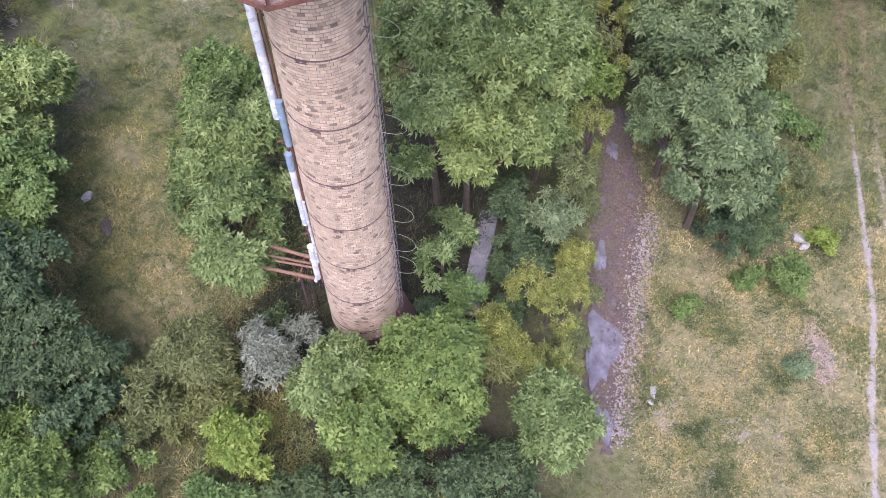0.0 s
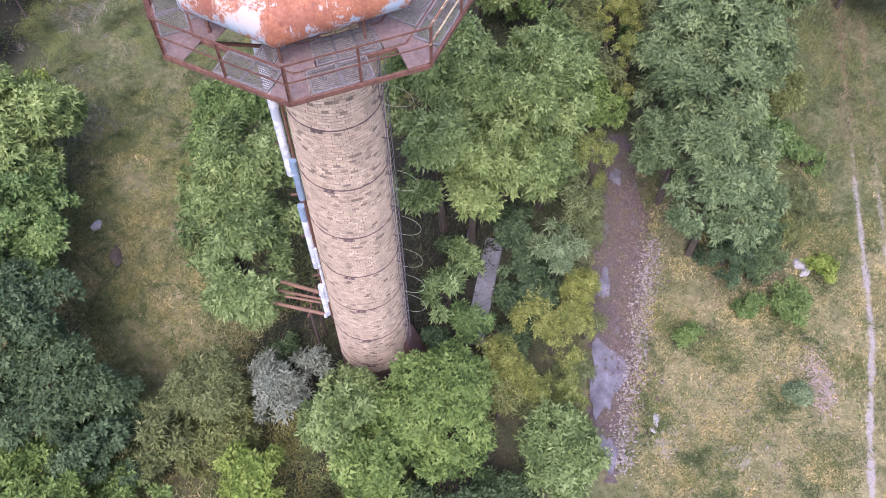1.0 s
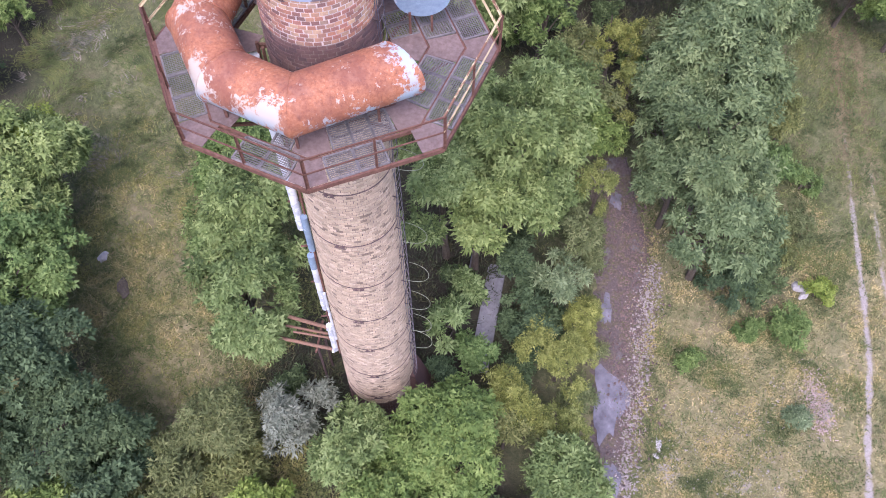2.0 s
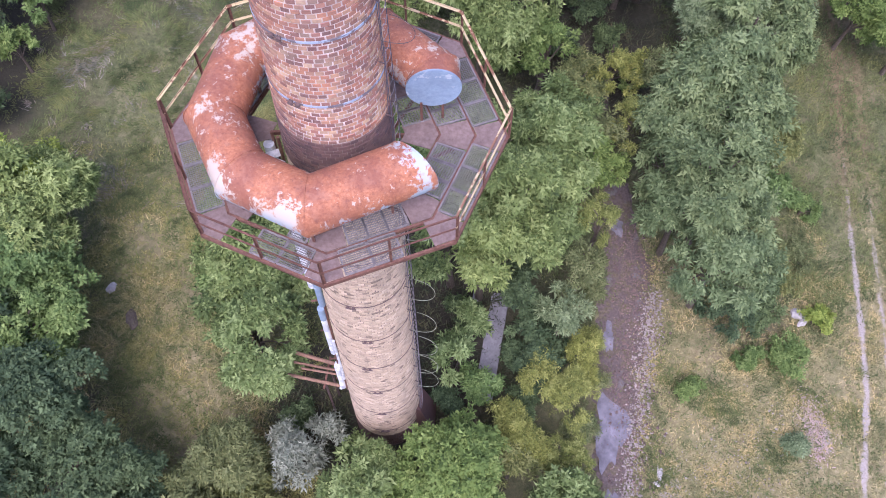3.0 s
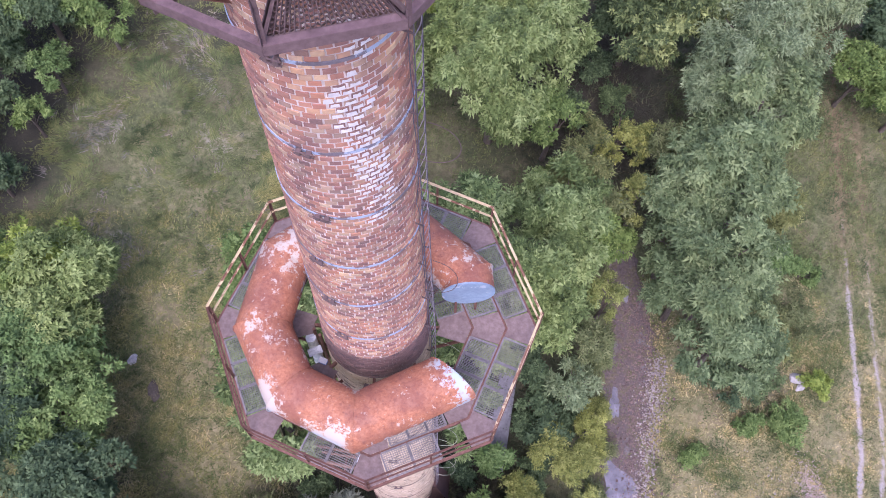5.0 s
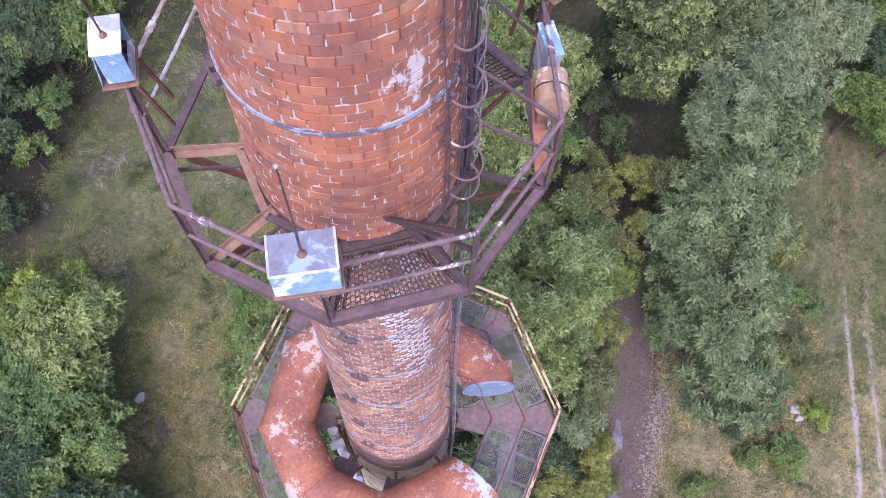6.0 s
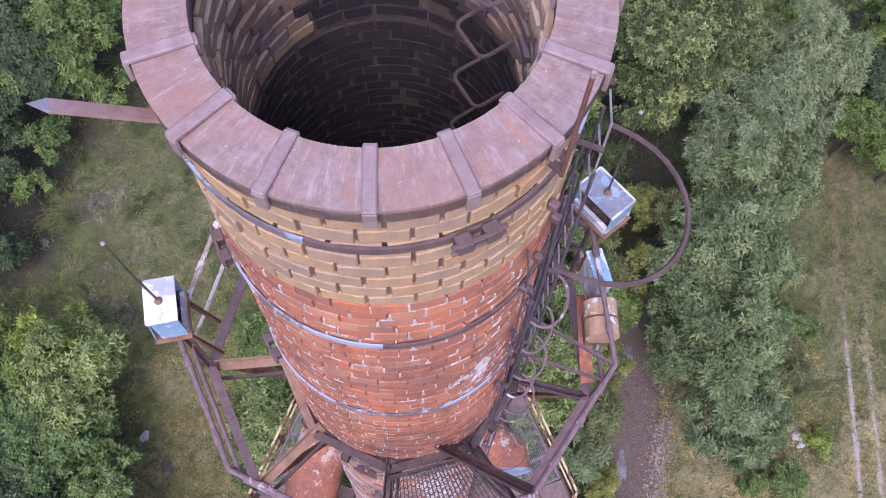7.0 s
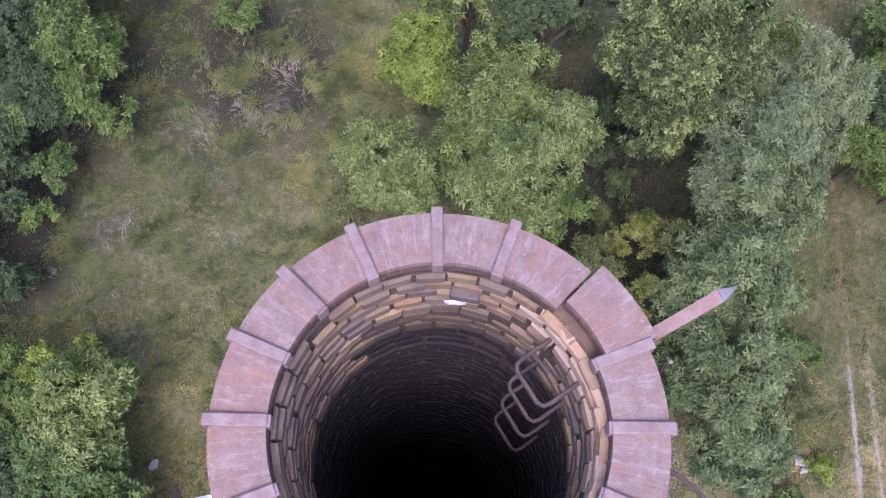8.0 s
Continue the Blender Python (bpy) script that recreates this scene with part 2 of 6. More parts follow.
# Foot brick: soot and the shade of the trees in one dark colour
M_BRICK_DARK = brick_mat("sooty_shaded_brick", [(0.10, 0.055, 0.05), (0.15, 0.075, 0.06), (0.08, 0.05, 0.05)], (0.12, 0.08, 0.075))
M_BRICK_BURNT = brick_mat("sooty_purple_brick", [(0.16, 0.095, 0.090), (0.22, 0.125, 0.110), (0.12, 0.078, 0.080), (0.26, 0.150, 0.130)], (0.15, 0.105, 0.105))
M_CAP, nt, b = mat("rusty_cap_iron", 0.7)
vec = coords(nt)
n1, n2, n3 = noise_of(nt, vec, 1.1, 5, 0.6), noise_of(nt, vec, 11, 7, 0.75), noise_of(nt, vec, 38, 3, 0.6)
c = ramp(nt, n2, [(0.25, (0.200, 0.125, 0.108)), (0.5, (0.295, 0.208, 0.186)), (0.75, (0.39, 0.305, 0.29))])
c = mixc(nt, ramp(nt, n1, [(0.50, grey(0.0)), (0.66, grey(0.55))]), c, (0.34, 0.185, 0.135))
c = mixc(nt, ramp(nt, n3, [(0.66, grey(0.0)), (0.72, grey(0.6))]), c, (0.56, 0.50, 0.50))
xyz = nt.nodes.new("ShaderNodeSeparateXYZ")
nt.links.new(vec, xyz.inputs[0])
turn_ = nt.nodes.new("ShaderNodeMath")
turn_.operation = "ARCTAN2"
nt.links.new(xyz.outputs[1], turn_.inputs[0])
nt.links.new(xyz.outputs[0], turn_.inputs[1])
reach_ = nt.nodes.new("ShaderNodeVectorMath")
reach_.operation = "LENGTH"
flat_ = nt.nodes.new("ShaderNodeVectorMath")
flat_.operation = "MULTIPLY"
nt.links.new(vec, flat_.inputs[0])
flat_.inputs[1].default_value = (1, 1, 0)
nt.links.new(flat_.outputs[0], reach_.inputs[0])
polar = nt.nodes.new("ShaderNodeCombineXYZ")
wide_ = nt.nodes.new("ShaderNodeMath")
wide_.operation = "MULTIPLY"
nt.links.new(turn_.outputs[0], wide_.inputs[0])
wide_.inputs[1].default_value = 7.0
nt.links.new(wide_.outputs[0], polar.inputs[0])
nt.links.new(reach_.outputs["Value"], polar.inputs[1])
n4 = noise_of(nt, polar.outputs[0], 4.5, 6, 0.7)
c = mixc(nt, ramp(nt, n4, [(0.52, grey(0.0)), (0.68, grey(0.55))]), c, (0.48, 0.415, 0.41))
c = mixc(nt, ramp(nt, noise_of(nt, polar.outputs[0], 2.1, 6, 0.7), [(0.55, grey(0.0)), (0.66, grey(0.7))]), c, (0.40, 0.205, 0.125))
nt.links.new(c, b.inputs["Base Color"])
bump(nt, b, n2, 0.45, 0.012)
M_STRAP = plain_mat("worn_strap_iron", (0.25, 0.16, 0.15), (0.40, 0.32, 0.31), 9, 0.65)
M_RUST = plain_mat("dark_rusty_steel", (0.115, 0.05, 0.035), (0.24, 0.12, 0.085), 9, 0.75)
M_RUST_PALE = rust_mat("yellowish_paint_on_rail", (0.20, 0.09, 0.055), (0.32, 0.17, 0.10), (0.62, 0.50, 0.30), 0.46)
FRONT_AZ, FRONT_R = 315.5, 2.98  # front end of the ring duct
M_DUCT, nt, b = mat("rusted_duct_sheet", 0.72)
vec = coords(nt)
fine, mid_n, big_n = noise_of(nt, vec, 11, 9, 0.75), noise_of(nt, vec, 1.5, 9, 0.72, 0.5), noise_of(nt, vec, 0.9, 6, 0.65)
c = ramp(nt, fine, [(0.30, (0.250, 0.090, 0.052)), (0.46, (0.390, 0.145, 0.072)), (0.58, (0.480, 0.200, 0.105)), (0.72, (0.540, 0.310, 0.200))])
c = mixc(nt, ramp(nt, big_n, [(0.44, grey(0.0)), (0.60, grey(0.75))]), c, (0.235, 0.088, 0.060))
c = mixc(nt, ramp(nt, noise_of(nt, coords(nt, (1, 1, 0.12)), 9, 6, 0.7), [(0.52, grey(0.0)), (0.66, grey(0.6))]), c, (0.19, 0.075, 0.055))
c = mixc(nt, ramp(nt, noise_of(nt, coords(nt, (1, 1, 0.3)), 4, 6, 0.7), [(0.5, grey(0.0)), (0.75, grey(0.5))]), c, (0.44, 0.22, 0.15))
xyz = nt.nodes.new("ShaderNodeSeparateXYZ")
nt.links.new(vec, xyz.inputs[0])
low = node(nt, "ShaderNodeMapRange")
nt.links.new(xyz.outputs[2], low.inputs[0])
for k_, v_ in ((1, 27.35), (2, 28.75), (3, 0.14), (4, -0.05)):
    low.inputs[k_].default_value = v_
tot = nt.nodes.new("ShaderNodeMath")
tot.operation = "ADD"
flaky = nt.nodes.new("ShaderNodeMath")
flaky.operation = "MULTIPLY_ADD"
nt.links.new(noise_of(nt, coords(nt, (1, 1, 0.55)), 5.5, 8, 0.7), flaky.inputs[0])
flaky.inputs[1].default_value = 0.55
nt.links.new(mid_n, flaky.inputs[2])
nt.links.new(flaky.outputs[0], tot.inputs[0])
nt.links.new(low.outputs[0], tot.inputs[1])
# paint left round the joints and the ends: direction in degrees, distance, height, reach, strength
for az_, r_, z_, reach, gain in ((254, 3.75, 28.35, 0.68, 0.40), (222, 3.72, 28.35, 0.70, 0.28), (191, 3.15, 28.8, 0.75, 0.17), (150, 3.0, 28.7, 1.0, 0.19), (FRONT_AZ, FRONT_R, 28.25, 0.95, 0.40), (24, 2.75, 28.8, 0.7, 0.14), (20, 2.0, 28.4, 0.6, 0.16), (238, 3.5, 27.6, 0.9, 0.12)):
    far_ = nt.nodes.new("ShaderNodeVectorMath")
    far_.operation = "DISTANCE"
    nt.links.new(vec, far_.inputs[0])
    far_.inputs[1].default_value = pol(r_, az_, z_)
    fall = nt.nodes.new("ShaderNodeMapRange")
    nt.links.new(far_.outputs["Value"], fall.inputs[0])
    for k_, v_ in ((1, 0.0), (2, reach), (3, gain), (4, 0.0)):
        fall.inputs[k_].default_value = v_
    more = nt.nodes.new("ShaderNodeMath")
    nt.links.new(tot.outputs[0], more.inputs[0])
    nt.links.new(fall.outputs[0], more.inputs[1])
    tot = more
    if az_ == FRONT_AZ:
        end_fall = fall
grit = nt.nodes.new("ShaderNodeMath")
grit.operation = "MULTIPLY_ADD"
nt.links.new(noise_of(nt, coords(nt, (1, 1, 0.4)), 16, 6, 0.75), grit.inputs[0])
grit.inputs[1].default_value = 0.42
nt.links.new(tot.outputs[0], grit.inputs[2])
half_ = nt.nodes.new("ShaderNodeMath")
half_.operation = "MULTIPLY"
nt.links.new(grit.outputs[0], half_.inputs[0])
half_.inputs[1].default_value = 0.5
c = mixc(nt, ramp(nt, half_.outputs[0], [(0.532, grey(0.0)), (0.542, grey(0.6)), (0.580, grey(0.95))]), c, mixc(nt, mixc(nt, 1.0, ramp(nt, low.outputs[0], [(0.0, grey(0.0)), (0.06, grey(1.0))]), ramp(nt, end_fall.outputs[0], [(0.05, grey(0.0)), (0.15, grey(1.0))]), "ADD"), (0.56, 0.48, 0.40), (0.40, 0.51, 0.60)))
nt.links.new(c, b.inputs["Base Color"])
bump(nt, b, fine, 0.35, 0.012)
M_BLUE = rust_mat("faded_pale_blue_paint", (0.20, 0.28, 0.38), (0.29, 0.38, 0.48), (0.44, 0.49, 0.54), 0.58)
M_BAND = rust_mat("blue_grey_band_steel", (0.14, 0.11, 0.12), (0.22, 0.20, 0.23), (0.36, 0.43, 0.56), 0.48)
M_BAND_DARK = plain_mat("dark_band_steel", (0.10, 0.07, 0.07), (0.20, 0.13, 0.12), 9)
M_PLATE = plain_mat("rusty_chequer_plate", (0.165, 0.112, 0.098), (0.285, 0.208, 0.188), 8)
M_GRATE = plain_mat("dull_brown_grating", (0.15, 0.135, 0.130), (0.30, 0.275, 0.270), 10, 0.55)
M_WHITE = rust_mat("white_pipe_cladding", (0.50, 0.52, 0.58), (0.64, 0.66, 0.70), (0.76, 0.77, 0.79), 0.5)
# Soot, with the flue's own dimness also put into these brick colours
M_BRICK_SMOKED_DIM = brick_mat("smoked_shaded_brick", [(0.034, 0.026, 0.028), (0.020, 0.017, 0.021), (0.044, 0.032, 0.030), (0.018, 0.015, 0.019)], (0.030, 0.025, 0.030))
M_BRICK_SOOTY_DIM = brick_mat("sooty_shaded_flue_brick", [(0.022, 0.018, 0.022), (0.030, 0.024, 0.027), (0.016, 0.014, 0.018)], (0.024, 0.020, 0.025))
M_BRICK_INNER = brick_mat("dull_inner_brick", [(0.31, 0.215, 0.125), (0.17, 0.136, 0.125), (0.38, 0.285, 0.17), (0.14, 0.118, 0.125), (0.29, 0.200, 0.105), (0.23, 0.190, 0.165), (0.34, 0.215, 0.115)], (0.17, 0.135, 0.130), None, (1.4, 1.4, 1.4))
M_BRICK_BROWN = brick_mat("brown_flue_brick", [(0.20, 0.140, 0.090), (0.12, 0.092, 0.080), (0.25, 0.175, 0.10), (0.095, 0.076, 0.074), (0.16, 0.11, 0.075)], (0.10, 0.078, 0.072))
M_JOINT_BROWN = plain_mat("brown_flue_joints", (0.060, 0.046, 0.038), (0.15, 0.115, 0.085), 14)
M_BRICK_BROKEN = brick_mat("freshly_broken_brick", [(0.54, 0.32, 0.175), (0.58, 0.43, 0.30), (0.44, 0.33, 0.26), (0.50, 0.37, 0.26)], (0.46, 0.36, 0.30))
M_LIME = plain_mat("white_lime_mortar", (0.46, 0.38, 0.35), (0.72, 0.66, 0.64), 9)
M_PAINT = plain_mat("flaking_white_paint", (0.60, 0.57, 0.58), (0.84, 0.82, 0.82), 6)
M_CROWN_CORE = plain_mat("dark_joints", (0.17, 0.110, 0.080), (0.30, 0.20, 0.15), 14)
M_ORANGE_CORE = plain_mat("reddish_joints", (0.26, 0.105, 0.070), (0.38, 0.17, 0.11), 14)
M_IRON_DARK = plain_mat("dark_iron", (0.075, 0.050, 0.048), (0.155, 0.105, 0.095), 10, 0.6)
M_IRON_PURPLE = plain_mat("purplish_rusty_iron", (0.105, 0.066, 0.068), (0.20, 0.132, 0.135), 9, 0.7)
M_RUST_BROWN = plain_mat("brown_rusty_angle_iron", (0.20, 0.105, 0.065), (0.33, 0.20, 0.13), 9)
M_RAIL_WORN = rust_mat("worn_rail_pipe", (0.130, 0.082, 0.085), (0.235, 0.165, 0.172), (0.58, 0.56, 0.58), 0.585)
M_BEAM_TAN = plain_mat("tan_rusty_beam", (0.26, 0.150, 0.095), (0.42, 0.275, 0.190), 7)
M_RAIL_PALE = rust_mat("bleached_rail_pipe", (0.30, 0.22, 0.17), (0.44, 0.36, 0.30), (0.66, 0.62, 0.58), 0.47)
M_RUNG = plain_mat("worn_rung_iron", (0.20, 0.17, 0.18), (0.38, 0.34, 0.36), 14, 0.5)
M_HOOP = plain_mat("olive_hoop_wire", (0.26, 0.28, 0.19), (0.40, 0.42, 0.30), 10)
M_CABLE = plain_mat("dark_cable", (0.060, 0.055, 0.075), (0.15, 0.13, 0.16), 12, 0.5)
M_RAG = plain_mat("white_cloth", (0.62, 0.60, 0.60), (0.80, 0.78, 0.76), 25)
M_BLUE_BOX = plain_mat("blue_plastic", (0.05, 0.12, 0.34), (0.09, 0.19, 0.46), 8, 0.45)
M_ROD = plain_mat("rusty_rod", (0.30, 0.17, 0.14), (0.44, 0.32, 0.30), 9)
M_IRON_FLUE = plain_mat("sooty_worn_iron", (0.065, 0.048, 0.048), (0.150, 0.108, 0.102), 9, 0.6)
M_IRON_WORN = plain_mat("pinkish_worn_iron", (0.30, 0.21, 0.20), (0.46, 0.36, 0.34), 9, 0.6)
M_ROD_TIP = plain_mat("bluish_steel_tip", (0.18, 0.165, 0.19), (0.30, 0.285, 0.33), 9, 0.5)
M_ALU = rust_mat("weathered_aluminium", (0.34, 0.36, 0.42), (0.54, 0.57, 0.64), (0.82, 0.84, 0.87), 0.47, 0.36)
M_ALU_BLUE = rust_mat("blue_tinted_aluminium", (0.16, 0.32, 0.48), (0.32, 0.50, 0.66), (0.68, 0.76, 0.82), 0.50, 0.36)
M_ALU_DULL = rust_mat("dull_bluish_aluminium", (0.17, 0.145, 0.15), (0.27, 0.31, 0.37), (0.36, 0.46, 0.56), 0.50, 0.45)
M_TANK = rust_mat("rust_streaked_tank", (0.40, 0.24, 0.14), (0.56, 0.38, 0.24), (0.72, 0.68, 0.64), 0.52)
M_CONCRETE = plain_mat("old_concrete", (0.17, 0.168, 0.185), (0.29, 0.282, 0.30), 5)
M_STONE = plain_mat("pale_stone", (0.33, 0.31, 0.30), (0.56, 0.53, 0.52), 7)
M_RUBBLE = plain_mat("pale_rubble", (0.22, 0.185, 0.17), (0.46, 0.40, 0.37), 3)
M_RUBBLE_RED = plain_mat("reddish_rubble", (0.095, 0.064, 0.056), (0.25, 0.170, 0.145), 3)
M_CHIPS = plain_mat("pinkish_brick_chips", (0.34, 0.24, 0.215), (0.56, 0.43, 0.40), 3)
M_STRAW = grass_mat("straw_grass", (0.160, 0.160, 0.060), (0.315, 0.280, 0.128), (0.480, 0.415, 0.235))
M_GRASS_DEAD = grass_mat("withered_grass", (0.105, 0.098, 0.072), (0.210, 0.188, 0.148), (0.330, 0.295, 0.255))
M_GRASS_DULL = grass_mat("dull_grass", (0.098, 0.122, 0.034), (0.200, 0.212, 0.070), (0.320, 0.308, 0.125))
M_GRASS = grass_mat("green_grass", (0.072, 0.094, 0.026), (0.122, 0.146, 0.046), (0.185, 0.203, 0.080))
# Brushwood tone with the shade under the trees already in its colour
M_BRUSH_SHADE = grass_mat("brushwood_shade_tone", (0.030, 0.040, 0.018), (0.062, 0.072, 0.030), (0.115, 0.110, 0.055))
M_WATER, nt, b = mat("puddle_water", 0.08)
n1 = noise_of(nt, coords(nt), 1.2, 5, 0.6)
nt.links.new(ramp(nt, n1, [(0.35, (0.13, 0.120, 0.135)), (0.65, (0.25, 0.235, 0.265))]), b.inputs["Base Color"])
nt.links.new(ramp(nt, n1, [(0.35, grey(0.06)), (0.7, grey(0.35))]), b.inputs["Roughness"])
b.inputs["IOR"].default_value = 1.33
M_BARK = plain_mat("bark", (0.07, 0.055, 0.04), (0.16, 0.13, 0.10), 8)

LEAVES = {
    "green": leaf_mat("ash_leaves", (0.050, 0.076, 0.025), (0.178, 0.240, 0.074), (0.370, 0.445, 0.170)),
    "mid": leaf_mat("oak_leaves", (0.044, 0.076, 0.024), (0.138, 0.208, 0.058), (0.270, 0.355, 0.115)),
    "dark": leaf_mat("maple_leaves", (0.027, 0.047, 0.022), (0.082, 0.122, 0.052), (0.165, 0.225, 0.100)),
    # Dark end of the linden ramp lowered to deepen shade between its clumps
    "crest": leaf_mat("linden_leaves", (0.022, 0.036, 0.016), (0.088, 0.124, 0.044), (0.390, 0.445, 0.160)),
    "lime": leaf_mat("young_maple_leaves", (0.070, 0.112, 0.020), (0.200, 0.275, 0.054), (0.350, 0.415, 0.105)),
    "pale": leaf_mat("poplar_leaves", (0.056, 0.084, 0.036), (0.154, 0.208, 0.084), (0.300, 0.366, 0.160)),
    "willow": leaf_mat("willow_leaves", (0.082, 0.114, 0.054), (0.204, 0.258, 0.116), (0.350, 0.412, 0.210)),
    "yellow": leaf_mat("yellowish_birch_leaves", (0.075, 0.092, 0.025), (0.225, 0.252, 0.062), (0.440, 0.450, 0.135)),
    "thin": leaf_mat("sallow_leaves", (0.060, 0.076, 0.030), (0.158, 0.182, 0.068), (0.280, 0.305, 0.125)),
    "silver": leaf_mat("silver_willow_leaves", (0.100, 0.118, 0.090), (0.215, 0.242, 0.186), (0.360, 0.385, 0.305)),
}


# ---------------------------------------------------------------- ground
TRACK = [(24.0, -14.0), (25.9, -3.6), (27.0, 0.8), (27.5, 4.3), (28.0, 8.9), (28.5, 13.0), (29.2, 18.5), (30.1, 25.0), (31.2, 35.8), (32.5, 60.0)]


def ground_z(x, y):
    slope = 0.08 - 0.03 * 60 * np.tanh(x / 60) + 0.075 * 60 * np.tanh(y / 60)
    return slope + 0.10 * np.sin(0.31 * x + 0.5) * np.sin(0.27 * y + 1.1) + 0.04 * np.sin(1.3 * x + 0.4 * y) * np.sin(1.1 * y - 0.3 * x)


def gz(x, y):
    return float(ground_z(np.float64(x), np.float64(y)))


def line_distance(px, py, line):
    best = np.full(px.shape, 1e9)
    for (x0, y0), (x1, y1) in zip(line, line[1:]):
        dx, dy = x1 - x0, y1 - y0
        s = np.clip(((px - x0) * dx + (py - y0) * dy) / (dx * dx + dy * dy), 0, 1)
        best = np.minimum(best, np.hypot(px - x0 - s * dx, py - y0 - s * dy))
    return best


def soft_blob(px, py, x, y, rx, ry, turn=0.0):
    c, s = math.cos(radians(turn)), math.sin(radians(turn))
    u, v = ((px - x) * c + (py - y) * s) / rx, (-(px - x) * s + (py - y) * c) / ry
    return np.clip(1.6 - 1.3 * np.sqrt(u * u + v * v), 0, 1)


def axis_steps(lo, hi, step, far):
    mid = np.arange(lo, hi + step / 2, step)
    grow = np.geomspace(step * 2, far, 24)
    return np.concatenate([(lo - grow)[::-1], mid, hi + grow])


gx, gy = axis_steps(-34, 40, 0.25, 1500), axis_steps(-22, 50, 0.25, 1500)
GX, GY = np.meshgrid(gx, gy, indexing="ij")
gverts = np.stack([GX, GY, ground_z(GX, GY)], -1).reshape(-1, 3)
ni, nj = len(gx), len(gy)
idx = np.arange(ni * nj).reshape(ni, nj)
gfaces = np.stack([idx[:-1, :-1], idx[1:, :-1], idx[1:, 1:], idx[:-1, 1:]], -1).reshape(-1, 4)
gme = mesh_of("ground", gverts, gfaces, True)
rut_a = line_distance(GX, GY, TRACK)
rut_b = line_distance(GX, GY, [(x + 1.35, y) for x, y in TRACK])
near = np.clip(1.05 - 0.045 * np.maximum(GY - 4, 0), 0.10, 1)
worn = 0.55 * np.clip((GY - 10) / 8, 0, 1) * np.maximum(np.exp(-(rut_a / 0.75) ** 2), 0.8 * np.exp(-(rut_b / 0.6) ** 2))
ragged = 0.94 + 0.06 * np.sin(1.7 * GY + 1.3 * np.sin(0.9 * GY)) * np.sin(0.6 * GY)
bare = np.maximum(0.86 * np.exp(-((rut_a + 0.05 * np.sin(2.3 * GY)) / 0.25) ** 2), 0.72 * np.exp(-((rut_b + 0.05 * np.sin(1.9 * GY)) / 0.20) ** 2)) * near * ragged
for blob in ((-19.6, 23.5, 2.0, 2.4, 0), (-13.9, 30.3, 2.6, 1.6, 20), (-8.6, 31.2, 1.8, 2.6, 0), (-18.3, 14.8, 2.6, 2.0, 30), (-16.5, 12.0, 3.0, 1.4, -20), (-12.0, 22.0, 1.6, 3.0, 40)):
    bare = np.maximum(bare, 0.40 * soft_blob(GX, GY, *blob))
for blob in ((23.7, -1.2, 1.0, 2.2, 10), (18.5, -5.5, 1.1, 1.0, 0), (15.0, -4.5, 1.0, 2.0, 0), (17.4, -8.0, 1.2, 0.8, 0)):
    bare = np.maximum(bare, 0.62 * soft_blob(GX, GY, *blob))
dry = np.clip(soft_blob(GX, GY, 21, -3, 9, 13) + 0.9 * soft_blob(GX, GY, -11.5, 5, 4.5, 11) + 0.5 * soft_blob(GX, GY, -4, 30, 5, 9) + 0.7 * np.clip((14 - GY) / 8, 0.25, 1) * np.exp(-(np.minimum(rut_a, rut_b) / 1.3) ** 2), 0, 1)
# Soil darkened for shade under the trees, plus darker far-west meadow patches
shade_and_dull = 0.95 * np.clip(soft_blob(GX, GY, 2, 6, 8, 14) + soft_blob(GX, GY, -17.5, -3, 4, 7) + soft_blob(GX, GY, 13, 25, 8, 11) + soft_blob(GX, GY, -27, 28, 5, 15) + soft_blob(GX, GY, 0, -8, 9, 5) + soft_blob(GX, GY, -3.6, -0.3, 4.6, 4.2) + 0.8 * soft_blob(GX, GY, -16, 35, 13, 9) + 0.6 * soft_blob(GX, GY, -8.0, 34, 5, 6, 30) + 0.5 * soft_blob(GX, GY, -24, 24, 6, 10) + 0.7 * soft_blob(GX, GY, 21, 7, 3.5, 4), 0, 1)
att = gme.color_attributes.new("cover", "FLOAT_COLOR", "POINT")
att.data.foreach_set("color", np.stack([bare, dry, shade_and_dull, worn], -1).reshape(-1).astype(np.float32))
M_GROUND, nt, b = mat("meadow_soil", 0.95)
cov = nt.nodes.new("ShaderNodeVertexColor")
cov.layer_name = "cover"
sep = nt.nodes.new("ShaderNodeSeparateColor")
nt.links.new(cov.outputs[0], sep.inputs[0])
vec = coords(nt)
n1, n2, n3 = noise_of(nt, vec, 2.6, 9, 0.78), noise_of(nt, vec, 0.28, 4), noise_of(nt, vec, 9, 6, 0.75)
green = ramp(nt, n1, [(0.34, (0.044, 0.058, 0.020)), (0.5, (0.100, 0.115, 0.044)), (0.66, (0.165, 0.165, 0.078))])
straw = ramp(nt, n1, [(0.34, (0.150, 0.140, 0.060)), (0.5, (0.275, 0.240, 0.118)), (0.66, (0.400, 0.335, 0.195))])
c = mixc(nt, ramp(nt, n2, [(0.42, grey(0.0)), (0.62, grey(0.5))]), green, straw)
c = mixc(nt, sep.outputs[1], c, straw)
n4, n5 = noise_of(nt, vec, 0.75, 5, 0.65), noise_of(nt, vec, 0.45, 4, 0.6, 0.6)
c = mixc(nt, ramp(nt, n4, [(0.48, grey(0.0)), (0.66, grey(0.65))]), c, ramp(nt, n1, [(0.3, (0.062, 0.080, 0.026)), (0.7, (0.150, 0.160, 0.062))]))
